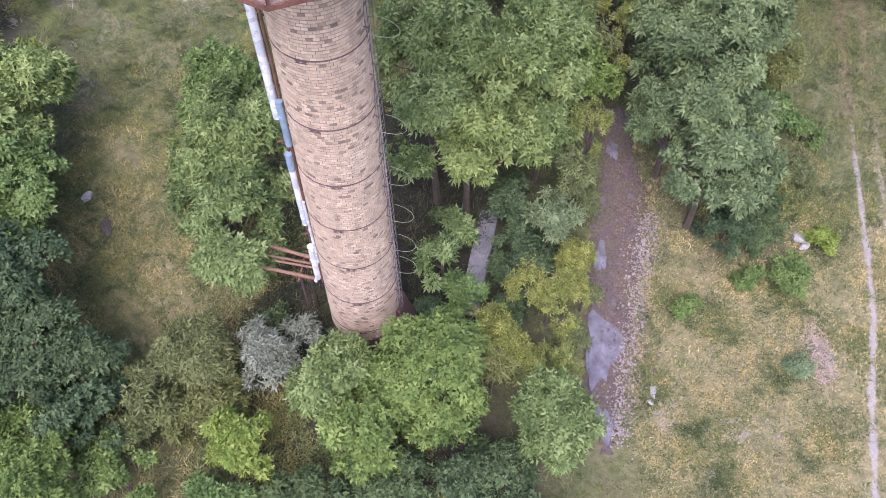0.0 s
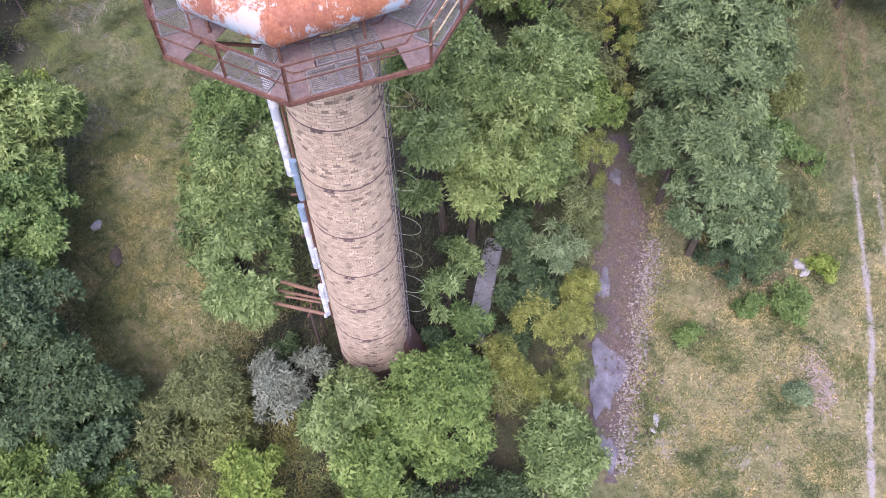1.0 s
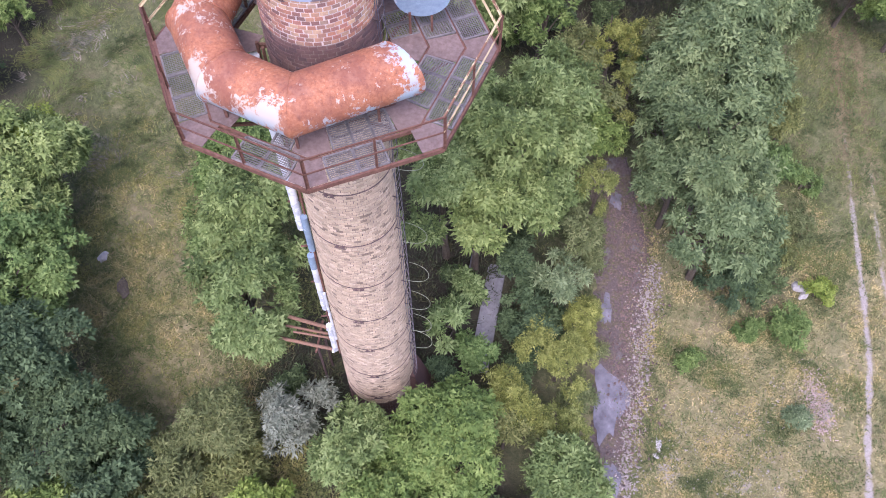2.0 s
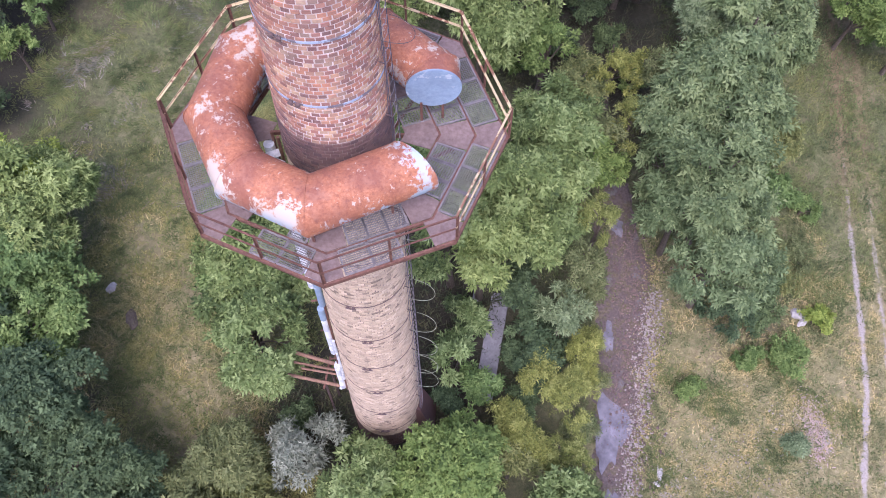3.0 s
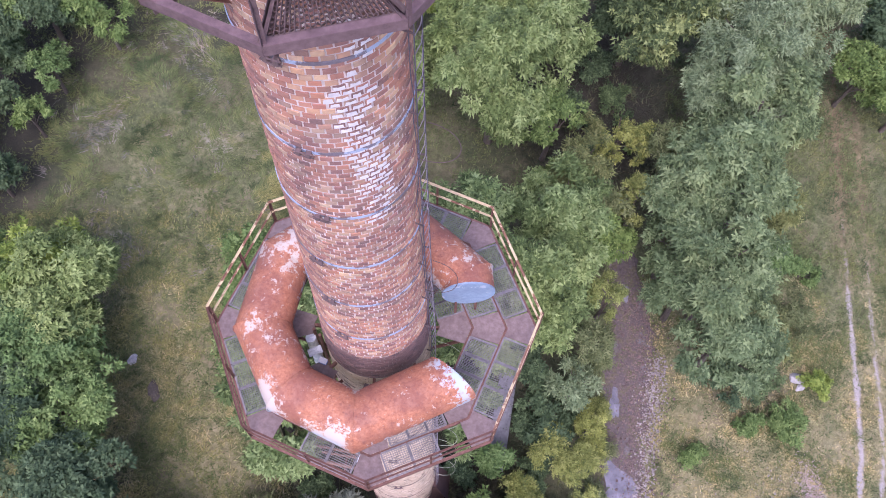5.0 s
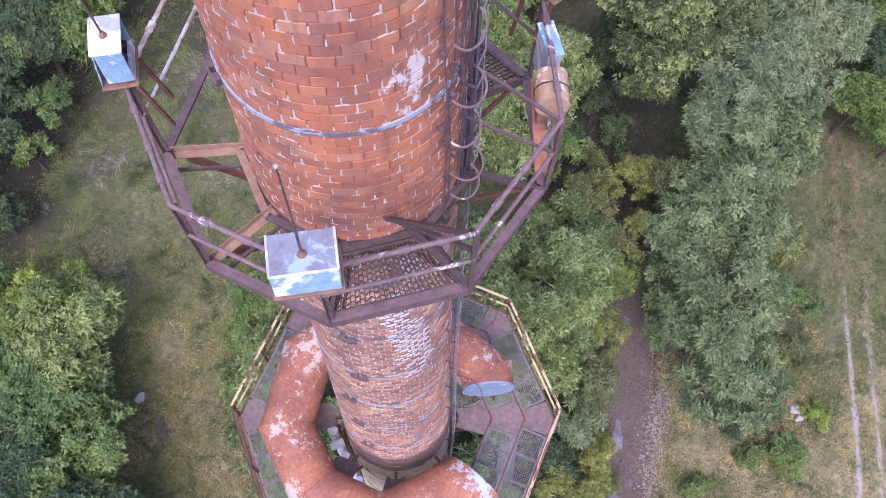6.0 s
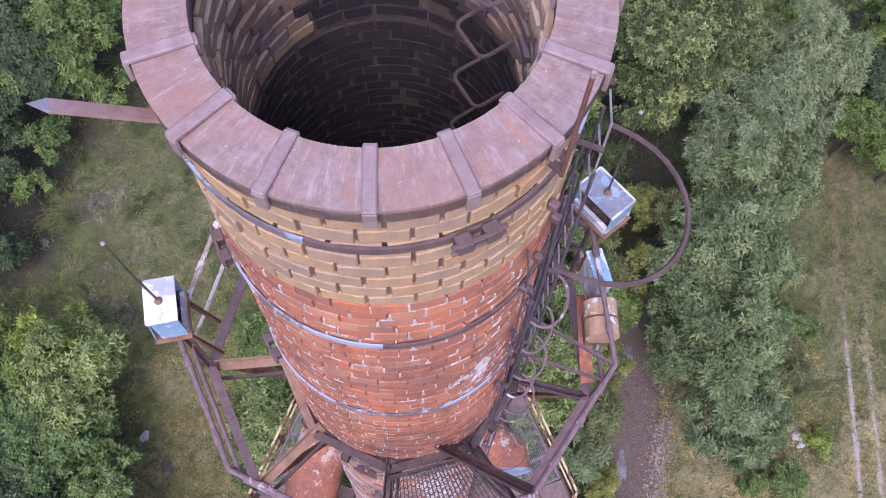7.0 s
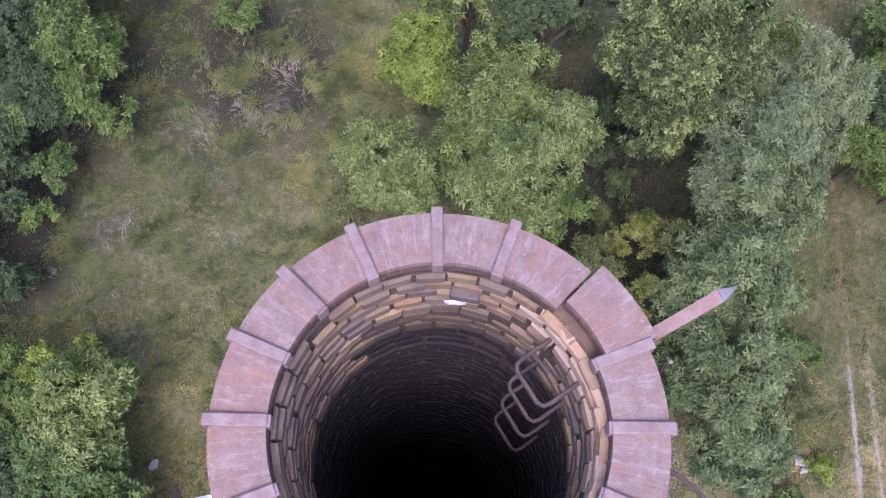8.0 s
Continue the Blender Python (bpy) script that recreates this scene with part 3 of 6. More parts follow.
c = mixc(nt, ramp(nt, n5, [(0.52, grey(0.0)), (0.64, grey(0.35))]), c, ramp(nt, n3, [(0.3, (0.125, 0.090, 0.055)), (0.7, (0.290, 0.220, 0.150))]))
# Near-black soil colour stands in for the shade under the trees
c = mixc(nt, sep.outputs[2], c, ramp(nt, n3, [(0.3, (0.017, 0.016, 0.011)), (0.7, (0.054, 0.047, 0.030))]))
c = mixc(nt, cov.outputs[1], c, ramp(nt, n1, [(0.3, (0.125, 0.083, 0.045)), (0.7, (0.27, 0.175, 0.098))]))
soil = ramp(nt, n3, [(0.25, (0.29, 0.245, 0.225)), (0.7, (0.48, 0.43, 0.41))])
rough_edge = node(nt, "ShaderNodeMath")
rough_edge.operation = "MULTIPLY_ADD"
nt.links.new(n1, rough_edge.inputs[0])
rough_edge.inputs[1].default_value = 0.7
nt.links.new(sep.outputs[0], rough_edge.inputs[2])
c = mixc(nt, ramp(nt, rough_edge.outputs[0], [(0.72, grey(0.0)), (1.25, grey(0.85))]), c, soil)
nt.links.new(c, b.inputs["Base Color"])
bump(nt, b, n3, 0.8, 0.06)
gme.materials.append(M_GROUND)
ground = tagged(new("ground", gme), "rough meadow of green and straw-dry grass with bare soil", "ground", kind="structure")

# wet concrete path through the rubble
# (centre x, y, half width)
WET_PATH = [(14.0, 14.0, 0.9), (14.2, 11.0, 1.05), (14.2, 8.0, 1.55), (13.6, 5.5, 1.65), (13.35, 3.4, 1.5), (12.8, 0.5, 1.4), (12.3, -1.5, 1.25), (12.1, -3.6, 0.9), (12.0, -5.4, 0.55), (11.9, -7.0, 0.2)]


def strip_mesh(name, line, lift, step=0.35, jag=0.12, across=6, seed=1):
    rs = np.random.default_rng(seed)
    xs, ys, ws = (np.array(v) for v in zip(*line))
    s = np.concatenate([[0], np.cumsum(np.hypot(np.diff(xs), np.diff(ys)))])
    t = np.arange(0, s[-1], step)
    cx, cy, w = np.interp(t, s, xs), np.interp(t, s, ys), np.interp(t, s, ws)
    dx, dy = np.gradient(cx), np.gradient(cy)
    ln = np.hypot(dx, dy)
    nx, ny = -dy / ln, dx / ln
    u = np.linspace(-1, 1, across)
    off = u[None, :] * w[:, None] + jag * rs.normal(size=(len(t), across)) * (np.abs(u) > 0.9)
    X, Y = cx[:, None] + nx[:, None] * off, cy[:, None] + ny[:, None] * off
    Z = ground_z(X, Y) + lift - 0.09 * (np.abs(u) > 0.9)
    ii = np.arange(len(t) * across).reshape(len(t), across)
    return mesh_of(name, np.stack([X, Y, Z], -1).reshape(-1, 3), np.stack([ii[:-1, :-1], ii[1:, :-1], ii[1:, 1:], ii[:-1, 1:]], -1).reshape(-1, 4))


M_WET, nt, b = mat("wet_concrete", 0.35)
vec = coords(nt)
n1, n2 = noise_of(nt, vec, 0.8, 6, 0.6), noise_of(nt, vec, 7, 7, 0.7)
c = ramp(nt, n2, [(0.3, (0.066, 0.050, 0.046)), (0.7, (0.165, 0.128, 0.116))])
c = mixc(nt, ramp(nt, noise_of(nt, vec, 1.7, 6, 0.7), [(0.46, grey(0.0)), (0.60, grey(0.8))]), c, ramp(nt, n2, [(0.3, (0.070, 0.066, 0.034)), (0.7, (0.190, 0.150, 0.085))]))
c = mixc(nt, ramp(nt, n1, [(0.60, grey(0.0)), (0.66, grey(0.6))]), c, (0.16, 0.15, 0.16))
nt.links.new(c, b.inputs["Base Color"])
rr = ramp(nt, n1, [(0.60, grey(0.92)), (0.68, grey(0.3))])
nt.links.new(rr, b.inputs["Roughness"])
bump(nt, b, n2, 0.3, 0.015)
wet = link_part("pavement", strip_mesh("pavement", WET_PATH, 0.06, 0.30, 0.26, 9), M_WET)
tagged(wet, "broken wet concrete path with shallow puddles between rubble", "pavement", kind="structure")


# ---------------------------------------------------------------- trees
def leaf_cloud(rs, puffs, per_area, leaf, slim, spread):
    """Leafy shoots that grow outwards and up from each puff, each ending in a rosette of leaves."""
    P, N, tone = [], [], []
    for c, r, out in puffs:
        n = max(4, int(per_area * r * r))
        d = rs.normal(size=(n, 3))
        d /= np.linalg.norm(d, axis=1, keepdims=True)
        d = d[d @ out > -0.25]
        P.append(c + r * d * rs.uniform(0.45, 1.1, (len(d), 1)) * np.array([1, 1, 0.9]))
        N.append(d * 0.75 + out * 0.35 + np.array([0, 0, 0.55]) + rs.normal(0, 0.25, d.shape))
        tone.append(np.clip(rs.uniform(0.0, 0.34) + 0.66 * rs.beta(1.2, 1.9, len(d)), 0, 1))
    P, N, tone = np.concatenate(P), np.concatenate(N), np.concatenate(tone)
    N /= np.linalg.norm(N, axis=1, keepdims=True)
    t1 = np.cross(N, rs.normal(size=N.shape))
    t1 /= np.linalg.norm(t1, axis=1, keepdims=True) + 1e-9
    t2 = np.cross(N, t1)
    size = leaf * rs.uniform(0.65, 1.35, (len(P), 1))
    V, T = [], []
    turn = rs.uniform(0, 6.28, len(P))
    for i in range(spread):
        along = (i + 0.5) / spread
        a = (turn + 2.4 * i + rs.normal(0, 0.25, len(P)))[:, None]
        flat = 0.30 + 0.75 * along
        d = (np.cos(a) * t1 + np.sin(a) * t2) + N * flat
        d[:, 2] -= 0.15
        d /= np.linalg.norm(d, axis=1, keepdims=True)
        side = np.cross(d, N + 0.30 * rs.normal(size=N.shape))
        side /= np.linalg.norm(side, axis=1, keepdims=True) + 1e-9
        base = P + N * size * (along - 0.5) * 1.1
        ln = size * rs.uniform(0.75, 1.15, (len(P), 1)) * (1.15 - 0.5 * along)
        w = ln * slim * 1.35
        tip = base + d * ln - np.array([0, 0, 0.16]) * ln
        V.append(np.stack([base + d * ln * 0.12 + side * w, tip, base + d * ln * 0.40 - side * w], 1))
        T.append(np.repeat(tone[:, None], 3, 1))
    V = np.concatenate(V).reshape(-1, 3)
    return V, np.arange(len(V)).reshape(-1, 3), np.concatenate(T).reshape(-1)


def make_tree(seed, x, y, height, radius, kind, label, density=0.9):
    """A tapered trunk, limbs to every clump, and a crown of single leaves."""
    rs = np.random.default_rng(seed)
    bush = height < 3.2
    root = thing("bush" if bush else "tree", label, "bush" if bush else "tree", (x, y, gz(x, y) - 0.05), group="bushes" if bush else "trees")
    low = 0.12 * height if bush else 0.30 * height
    half = (height - low) / 2
    mid = low + half
    if kind in ("thin", "yellow", "willow", "silver"):
        count, size = int(26 + 16 * radius), (0.24, 0.36)
    else:
        count, size = int(22 + 17 * radius), (0.18, 0.44)
    puffs, bones = [], []
    boughs = max(5, int(5 + 3.0 * radius + 0.45 * height))
    per = max(4, int(count * 1.35) // boughs)
    k = 0
    while k < boughs:
        d = rs.normal(size=3)
        d /= np.linalg.norm(d)
        if d[2] < -0.45:
            continue
        if k == 0:
            d = np.array([0.1, -0.1, 0.98])
        taper = 1.0 - 0.38 * max(0.0, d[2])
        w = rs.uniform(0.50, 0.80) if k % 4 else rs.uniform(0.1, 0.4)
        bc = np.array([d[0] * radius * w * taper, d[1] * radius * w * taper, mid + d[2] * half * (w + 0.08)])
        br = radius * rs.uniform(0.27, 0.45)
        bones.append(bc)
        for q in range(per):
            e = rs.normal(size=3)
            e /= np.linalg.norm(e)
            e = e if e @ d > -0.5 else -e
            pc = bc + e * br * rs.uniform(0.35, 1.0) * np.array([1, 1, 0.8])
            pr = max(0.25, br * rs.uniform(*size) * 1.45)
            out = e * 0.5 + d * 0.5 + np.array([0, 0, 0.45])
            puffs.append((pc, pr, out / np.linalg.norm(out)))
        k += 1
    slim, leaf, spread, area = 0.15, 0.39, 8, 128
    if kind in ("willow", "silver", "thin"):
        slim, leaf, spread, area = 0.115, 0.37, 8, 140
    elif kind == "yellow":
        slim, leaf, spread, area = 0.12, 0.22, 8, 240
    elif kind in ("mid", "dark", "lime", "crest"):
        slim, leaf, spread, area = 0.20, 0.315, 8, 150
    if bush:
        leaf *= 0.75
    V, F, tone = leaf_cloud(rs, puffs, area * density, leaf, slim, spread)
    cme = mesh_of("crown", V, F)
    cme.attributes.new("tone", "FLOAT", "POINT").data.foreach_set("value", tone.astype(np.float32))
    crown = link_part("crown", cme, LEAVES[kind], root)
    top = mid + half * 0.5
    lean = rs.normal(0, 0.04 * height, 2)
    trunk_pts = [(lean[0] * s, lean[1] * s, top * s) for s in (0, 0.15, 0.4, 0.7, 1.0)]
    r0 = 0.018 * height + 0.03
    part("trunk", tube(trunk_pts, [r0 * 1.3, r0, r0 * 0.8, r0 * 0.5, r0 * 0.25], 7), M_BARK, root)
    bm = bmesh.new()
    for c in bones[: 22]:
        s = np.clip((c[2] - 0.25 * height) / top, 0.15, 0.85)
        a = Vector((lean[0] * s, lean[1] * s, top * s))
        e = Vector(c)
        m = a.lerp(e, 0.5) + Vector((0, 0, 0.12 * height * rs.uniform(0, 0.6)))
        add_tube(bm, [a, m, e], [r0 * 0.42, r0 * 0.28, r0 * 0.10], 4)
    tagged(part("branchwork", bm, M_BARK, root), kind="stuff")
    return root


TREE_LABELS = {
    "green": "leafy green ash tree with a broad uneven crown", "mid": "mid-green broadleaf tree with a dense rounded crown",
    "dark": "dark green maple tree with a dense shaded crown", "lime": "bright yellow-green young maple tree", "crest": "large linden tree with bright young shoots over dark leaves",
    "pale": "tall pale grey-green poplar tree with a loose crown", "willow": "tall silvery green willow tree with feathery shoots",
    "yellow": "small yellowish birch tree with thin foliage", "thin": "thin olive-green sallow with open twiggy crown",
    "silver": "small silver-leaved willow beside taller green trees",
}
# stands of trees and bushes: x, y, height, crown radius, kind
# dark wood west of the chimney
WEST_WOOD = [
    (-18.9, 10.1, 7.5, 3.89, 'green'), (-19.4, 6.6, 7.8, 3.6, 'mid'), (-18.0, 3.4, 7.8, 3.4, 'mid'), (-16.4, -0.3, 8.0, 3.3, 'dark'), (-14.0, -4.7, 7.5, 3.02, 'dark'),
    (-12.2, -6.3, 6.0, 2.27, 'dark'), (-13.8, -9.2, 7.0, 3.24, 'mid'), (-10.5, -5.3, 4.5, 2.05, 'thin'), (-23.5, 8.0, 7.0, 3.24, 'dark'), (-20.5, 2.0, 7.5, 3.24, 'dark'),
    (-19.0, -5.0, 7.5, 3.24, 'dark'), (-11.0, -8.6, 4.2, 1.84, 'mid'), (-25.5, 13.0, 6.5, 2.59, 'mid'), (-21.8, 9.0, 7.5, 3.24, 'mid'), (-21.0, 5.2, 7.5, 3.24, 'dark'),
    (-20.3, 11.6, 7.0, 2.4, 'lime'),
]
# ash trees north of the chimney
ASH_STAND = [
    (-7.6, 11.0, 8.0, 2.48, 'mid'), (-6.6, 7.1, 8.5, 3.46, 'green'), (3.8, 12.5, 11.0, 3.67, 'green'), (7.0, 9.1, 11.5, 3.67, 'green'), (3.6, 7.5, 10.0, 2.92, 'green'),
    (5.2, 6.6, 9.5, 2.48, 'green'), (9.3, 12.9, 10.5, 3.13, 'green'), (9.2, 9.0, 8.0, 1.94, 'green'), (11.7, 9.2, 6.8, 1.25, 'yellow'), (10.6, 6.7, 5.5, 1.5, 'thin'),
    (11.9, 12.6, 6.5, 1.73, 'mid'), (11.0, 17.0, 7.5, 2.16, 'thin'), (12.4, 14.6, 6.5, 1.62, 'thin'), (11.9, 6.6, 3.0, 0.9, 'thin'), (9.6, 17.2, 4.0, 1.3, 'green'),
]
# trees at the foot of the chimney
FOOT_THICKET = [
    # The bushes at (4.3, 5.2) and (3.3, 0.4) are added to darken gaps
    (4.3, 5.2, 2.6, 1.1, 'dark'), (3.3, 0.4, 1.6, 0.9, 'dark'), (-4.9, -0.6, 1.8, 1.2, 'dark'),
    (-6.5, 3.0, 8.0, 3.24, 'green'), (-8.0, 5.2, 6.5, 1.73, 'mid'), (-8.5, -2.8, 4.5, 2.56, 'thin'), (-4.1, -2.9, 4.4, 2.2, 'silver'), (3.9, 2.3, 4.5, 1.4, 'green'),
    (4.9, 4.6, 3.4, 1.0, 'green'), (5.0, 1.0, 3.3, 1.1, 'mid'),
]
# thicket south of the chimney
SOUTH_THICKET = [
    # 'dark' here: low shrubs standing in shade, leaf colour darkened to match
    (-1.2, -4.8, 6.3, 2.5, 'green'), (3.3, -4.2, 7.5, 3.2, 'mid'), (-5.3, -7.1, 4.3, 2.0, 'lime'), (0.6, -6.3, 6.0, 2.69, 'mid'), (1.2, -9.0, 3.4, 2.4, 'dark'),
    (-2.4, -9.2, 3.4, 1.66, 'dark'), (4.9, -9.0, 3.4, 1.66, 'dark'), (8.9, -6.0, 5.0, 2.56, 'green'), (6.8, -7.9, 3.4, 1.8, 'dark'), (-7.4, -5.6, 3.6, 1.92, 'thin'),
    (7.8, -10.5, 3.4, 1.66, 'dark'), (-6.0, -9.6, 3.6, 1.75, 'mid'), (10.3, -4.6, 2.6, 1.0, 'thin'),
]
# bushes between the slab and the wet path
PATH_THICKET = [
    # Low dark bushes added here to deepen the shade round the slab
    (7.1, 3.0, 2.0, 0.9, 'dark'), (7.2, -0.8, 2.4, 1.2, 'dark'), (7.4, 7.4, 2.6, 1.1, 'dark'), (9.0, 3.0, 2.4, 1.1, 'dark'),
    # The 'dark' ones below carry the shade of this zone in their leaves
    (9.3, 0.1, 4.5, 2.27, 'yellow'), (7.0, -1.7, 3.5, 2.18, 'yellow'), (9.6, 4.4, 5.0, 1.62, 'willow'), (7.9, 3.6, 3.6, 1.5, 'dark'), (8.4, 1.9, 3.4, 1.4, 'dark'),
    (6.3, -3.6, 3.4, 1.79, 'thin'), (9.6, -2.9, 3.4, 1.5, 'yellow'), (7.6, 0.4, 2.6, 1.2, 'dark'), (7.6, 5.6, 4.0, 1.4, 'dark'), (10.4, 2.3, 4.0, 1.51, 'yellow'),
    (11.2, 1.0, 2.6, 0.9, 'thin'), (11.3, 3.6, 2.8, 0.9, 'yellow'), (10.3, -1.2, 2.4, 0.9, 'thin'),
]
# poplars and willows beside the track
POPLARS = [
    (14.2, 15.0, 7.5, 1.4, 'yellow'), (17.7, 13.3, 11.5, 3.46, 'pale'), (17.5, 9.0, 11.5, 3.46, 'pale'), (17.6, 6.1, 9.5, 2.81, 'pale'), (15.9, 12.1, 8.0, 2.05, 'pale'),
    (16.5, 18.3, 7.0, 1.84, 'thin'), (21.1, 21.9, 13.0, 4.32, 'willow'), (18.4, 16.0, 12.0, 3.46, 'pale'), (20.9, 19.0, 12.5, 3.56, 'pale'), (21.5, 8.6, 3.3, 1.62, 'thin'),
    (22.5, 12.0, 3.6, 1.73, 'mid'), (24.3, 15.5, 3.4, 1.51, 'thin'), (20.0, 14.0, 11.0, 2.38, 'pale'), (16.2, 9.4, 9.0, 2.16, 'pale'),
]
# low bushes of the dry meadow
MEADOW_BUSHES = [
    (21.0, 5.8, 2.6, 2.0, 'dark'), (22.7, 2.6, 1.6, 1.6, 'mid'), (19.4, 5.4, 2.4, 1.8, 'dark'), (16.8, 0.8, 1.2, 0.7, 'mid'), (24.6, 4.9, 1.5, 0.9, 'lime'),
    (22.8, 6.8, 2.0, 1.2, 'thin'), (20.4, 2.8, 1.2, 0.8, 'mid'), (24.0, 8.8, 1.8, 1.0, 'thin'), (25.2, 12.0, 1.6, 1.0, 'mid'), (15.8, 21.2, 2.2, 0.9, 'mid'),
    (22.3, -2.1, 0.6, 0.7, 'willow'), (14.6, 24.0, 2.0, 1.6, 'dark'),
]
# wood behind the western meadow
FAR_WEST_WOOD = [
    (-22.0, 25.7, 5.0, 1.51, 'mid'), (-22.9, 22.4, 4.0, 1.19, 'mid'), (-21.1, 31.8, 8.0, 4.21, 'mid'), (-24.2, 35.6, 8.0, 3.56, 'dark'), (-10.5, 37.0, 6.0, 2.05, 'mid'),
    (-24.4, 18.2, 5.0, 1.84, 'dark'), (-26.2, 27.6, 6.5, 2.5, 'dark'), (-26.6, 22.6, 6.0, 2.4, 'dark'), (-26.4, 18.6, 5.5, 2.2, 'mid'), (-24.0, 33.5, 9.0, 3.6, 'dark'),
    (-22.6, 29.6, 8.0, 3.2, 'dark'), (-18.8, 29.0, 5.0, 1.7, 'mid'), (-25.2, 25.0, 6.5, 2.6, 'dark'), (-15.0, 41.0, 8.0, 3.4, 'dark'), (-20.0, 39.5, 9.0, 3.8, 'dark'),
]
# wood north of the ash trees
NORTH_WOOD = [
    (5.9, 21.8, 12.0, 4.1, 'green'), (13.9, 19.5, 7.0, 1.94, 'yellow'), (1.6, 30.7, 9.0, 3.13, 'lime'), (5.9, 26.5, 11.0, 4.32, 'green'), (-0.4, 23.3, 9.0, 3.56, 'green'),
    (9.4, 20.4, 8.0, 2.27, 'mid'), (9.1, 32.0, 12.0, 3.02, 'dark'), (4.7, 34.5, 11.0, 2.81, 'green'), (12.5, 36.0, 12.0, 3.78, 'dark'), (9.6, 25.0, 10.5, 2.59, 'green'),
    (-3.6, 21.8, 5.0, 1.84, 'thin'), (12.6, 22.0, 2.6, 1.1, 'thin'), (11.4, 23.6, 2.2, 1.7, 'dark'), (13.2, 26.6, 2.4, 1.8, 'dark'), (11.2, 28.4, 2.6, 1.9, 'dark'),
    (13.0, 21.0, 1.6, 1.2, 'dark'),
]
# far wood and the trees beyond the track
EAST_WOOD = [
    (15.3, 27.8, 9.0, 2.81, 'dark'), (29.9, 24.3, 6.0, 2.16, 'mid'), (17.0, 28.4, 14.0, 5.62, 'crest'), (22.6, 31.5, 13.0, 2.59, 'green'), (24.0, 25.6, 13.5, 4.32, 'willow'),
    (33.0, 32.0, 8.5, 3.02, 'mid'), (32.8, 22.3, 6.5, 2.59, 'mid'), (32.4, 27.2, 7.5, 2.59, 'dark'), (25.6, 31.8, 7.0, 1.73, 'lime'), (33.6, 25.4, 6.5, 2.4, 'mid'),
    (33.4, 29.4, 7.0, 2.2, 'mid'),
]
for x, y, h, r, kind in itertools.chain(WEST_WOOD, ASH_STAND, FOOT_THICKET, SOUTH_THICKET, PATH_THICKET, POPLARS, MEADOW_BUSHES, FAR_WEST_WOOD, NORTH_WOOD, EAST_WOOD):
    label = TREE_LABELS[kind] if h >= 3.2 else "low " + {"mid": "green", "lime": "bright green", "thin": "olive-green", "yellow": "yellowish", "dark": "dark green", "silver": "grey-green", "willow": "pale grey-green"}.get(kind, "green") + (" bush in dry meadow grass" if x > 15 or x < -4 else " bush between trees and the old path")
    make_tree(int(5000 + 37 * x + 91 * y), x, y, h, r, kind, label)


# ---------------------------------------------------------------- chimney
# shaft radius by height
PROFILE = [(-0.6, 1.80), (5.0, 1.76), (14.0, 1.68), (22.0, 1.60), (27.3, 1.57), (30.0, 1.49), (33.0, 1.43), (38.0, 1.36), (42.9, 1.33)]
CROWN = [(42.95, 1.39), (46.0, 1.34), (49.95, 1.29)]
CAP_Z, CAP_OUT, CAP_IN = 50.12, 1.36, 1.0
COURSE, BRICK, CROWN_COURSE = 0.168, 0.30, 0.1484


def shaft_r(z):
    table = PROFILE if z < 42.92 else CROWN
    return float(np.interp(z, [p[0] for p in table], [p[1] for p in table]))


chimney = thing("chimney", "tall round brick chimney with pale foot and rusty iron cap", "chimney", (0, 0, 0))
inner = 0.90
zs_out = [-0.6, 5, 14, 22, 27.3, 30, 33, 38, 42.9, 42.95, 46, 49.95]
skin = 0.016
outer_profile = [(shaft_r(z) - skin, z) for z in zs_out]
part("shaft_lower", ring_profile([(r, z) for r, z in outer_profile if z <= 27.3] + [(shaft_r(28.3) - skin, 28.3), (inner, 28.3), (inner, -0.6)]), M_MORTAR_PALE, chimney, "raked mortar between pale bricks", smooth=False)
part("shaft_upper", ring_profile([(shaft_r(28.31) - skin, 28.31)] + [(r, z) for r, z in outer_profile if 28.3 < z <= 42.9] + [(inner, 42.9), (inner, 28.31)]), M_MORTAR, chimney, "pale mortar between red bricks")
part("crown_core", ring_profile([(r + 0.004, z) for r, z in outer_profile if 42.9 < z < 47] + [(shaft_r(48.59) - skin, 48.59), (0.96, 48.59), (0.96, 46.52), (inner, 46.5), (inner, 42.95)]), M_ORANGE_CORE, chimney, "reddish joints of the crown")
part("crown", ring_profile([(shaft_r(48.6) - skin - 0.01, 48.6), (shaft_r(49.95) - skin - 0.01, 49.95), (1.025, 49.95), (0.965, 48.6)]), M_CROWN_CORE, chimney, "dark joints of the chimney's crown")
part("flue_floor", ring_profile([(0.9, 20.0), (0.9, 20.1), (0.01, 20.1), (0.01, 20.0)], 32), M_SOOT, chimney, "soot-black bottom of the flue")


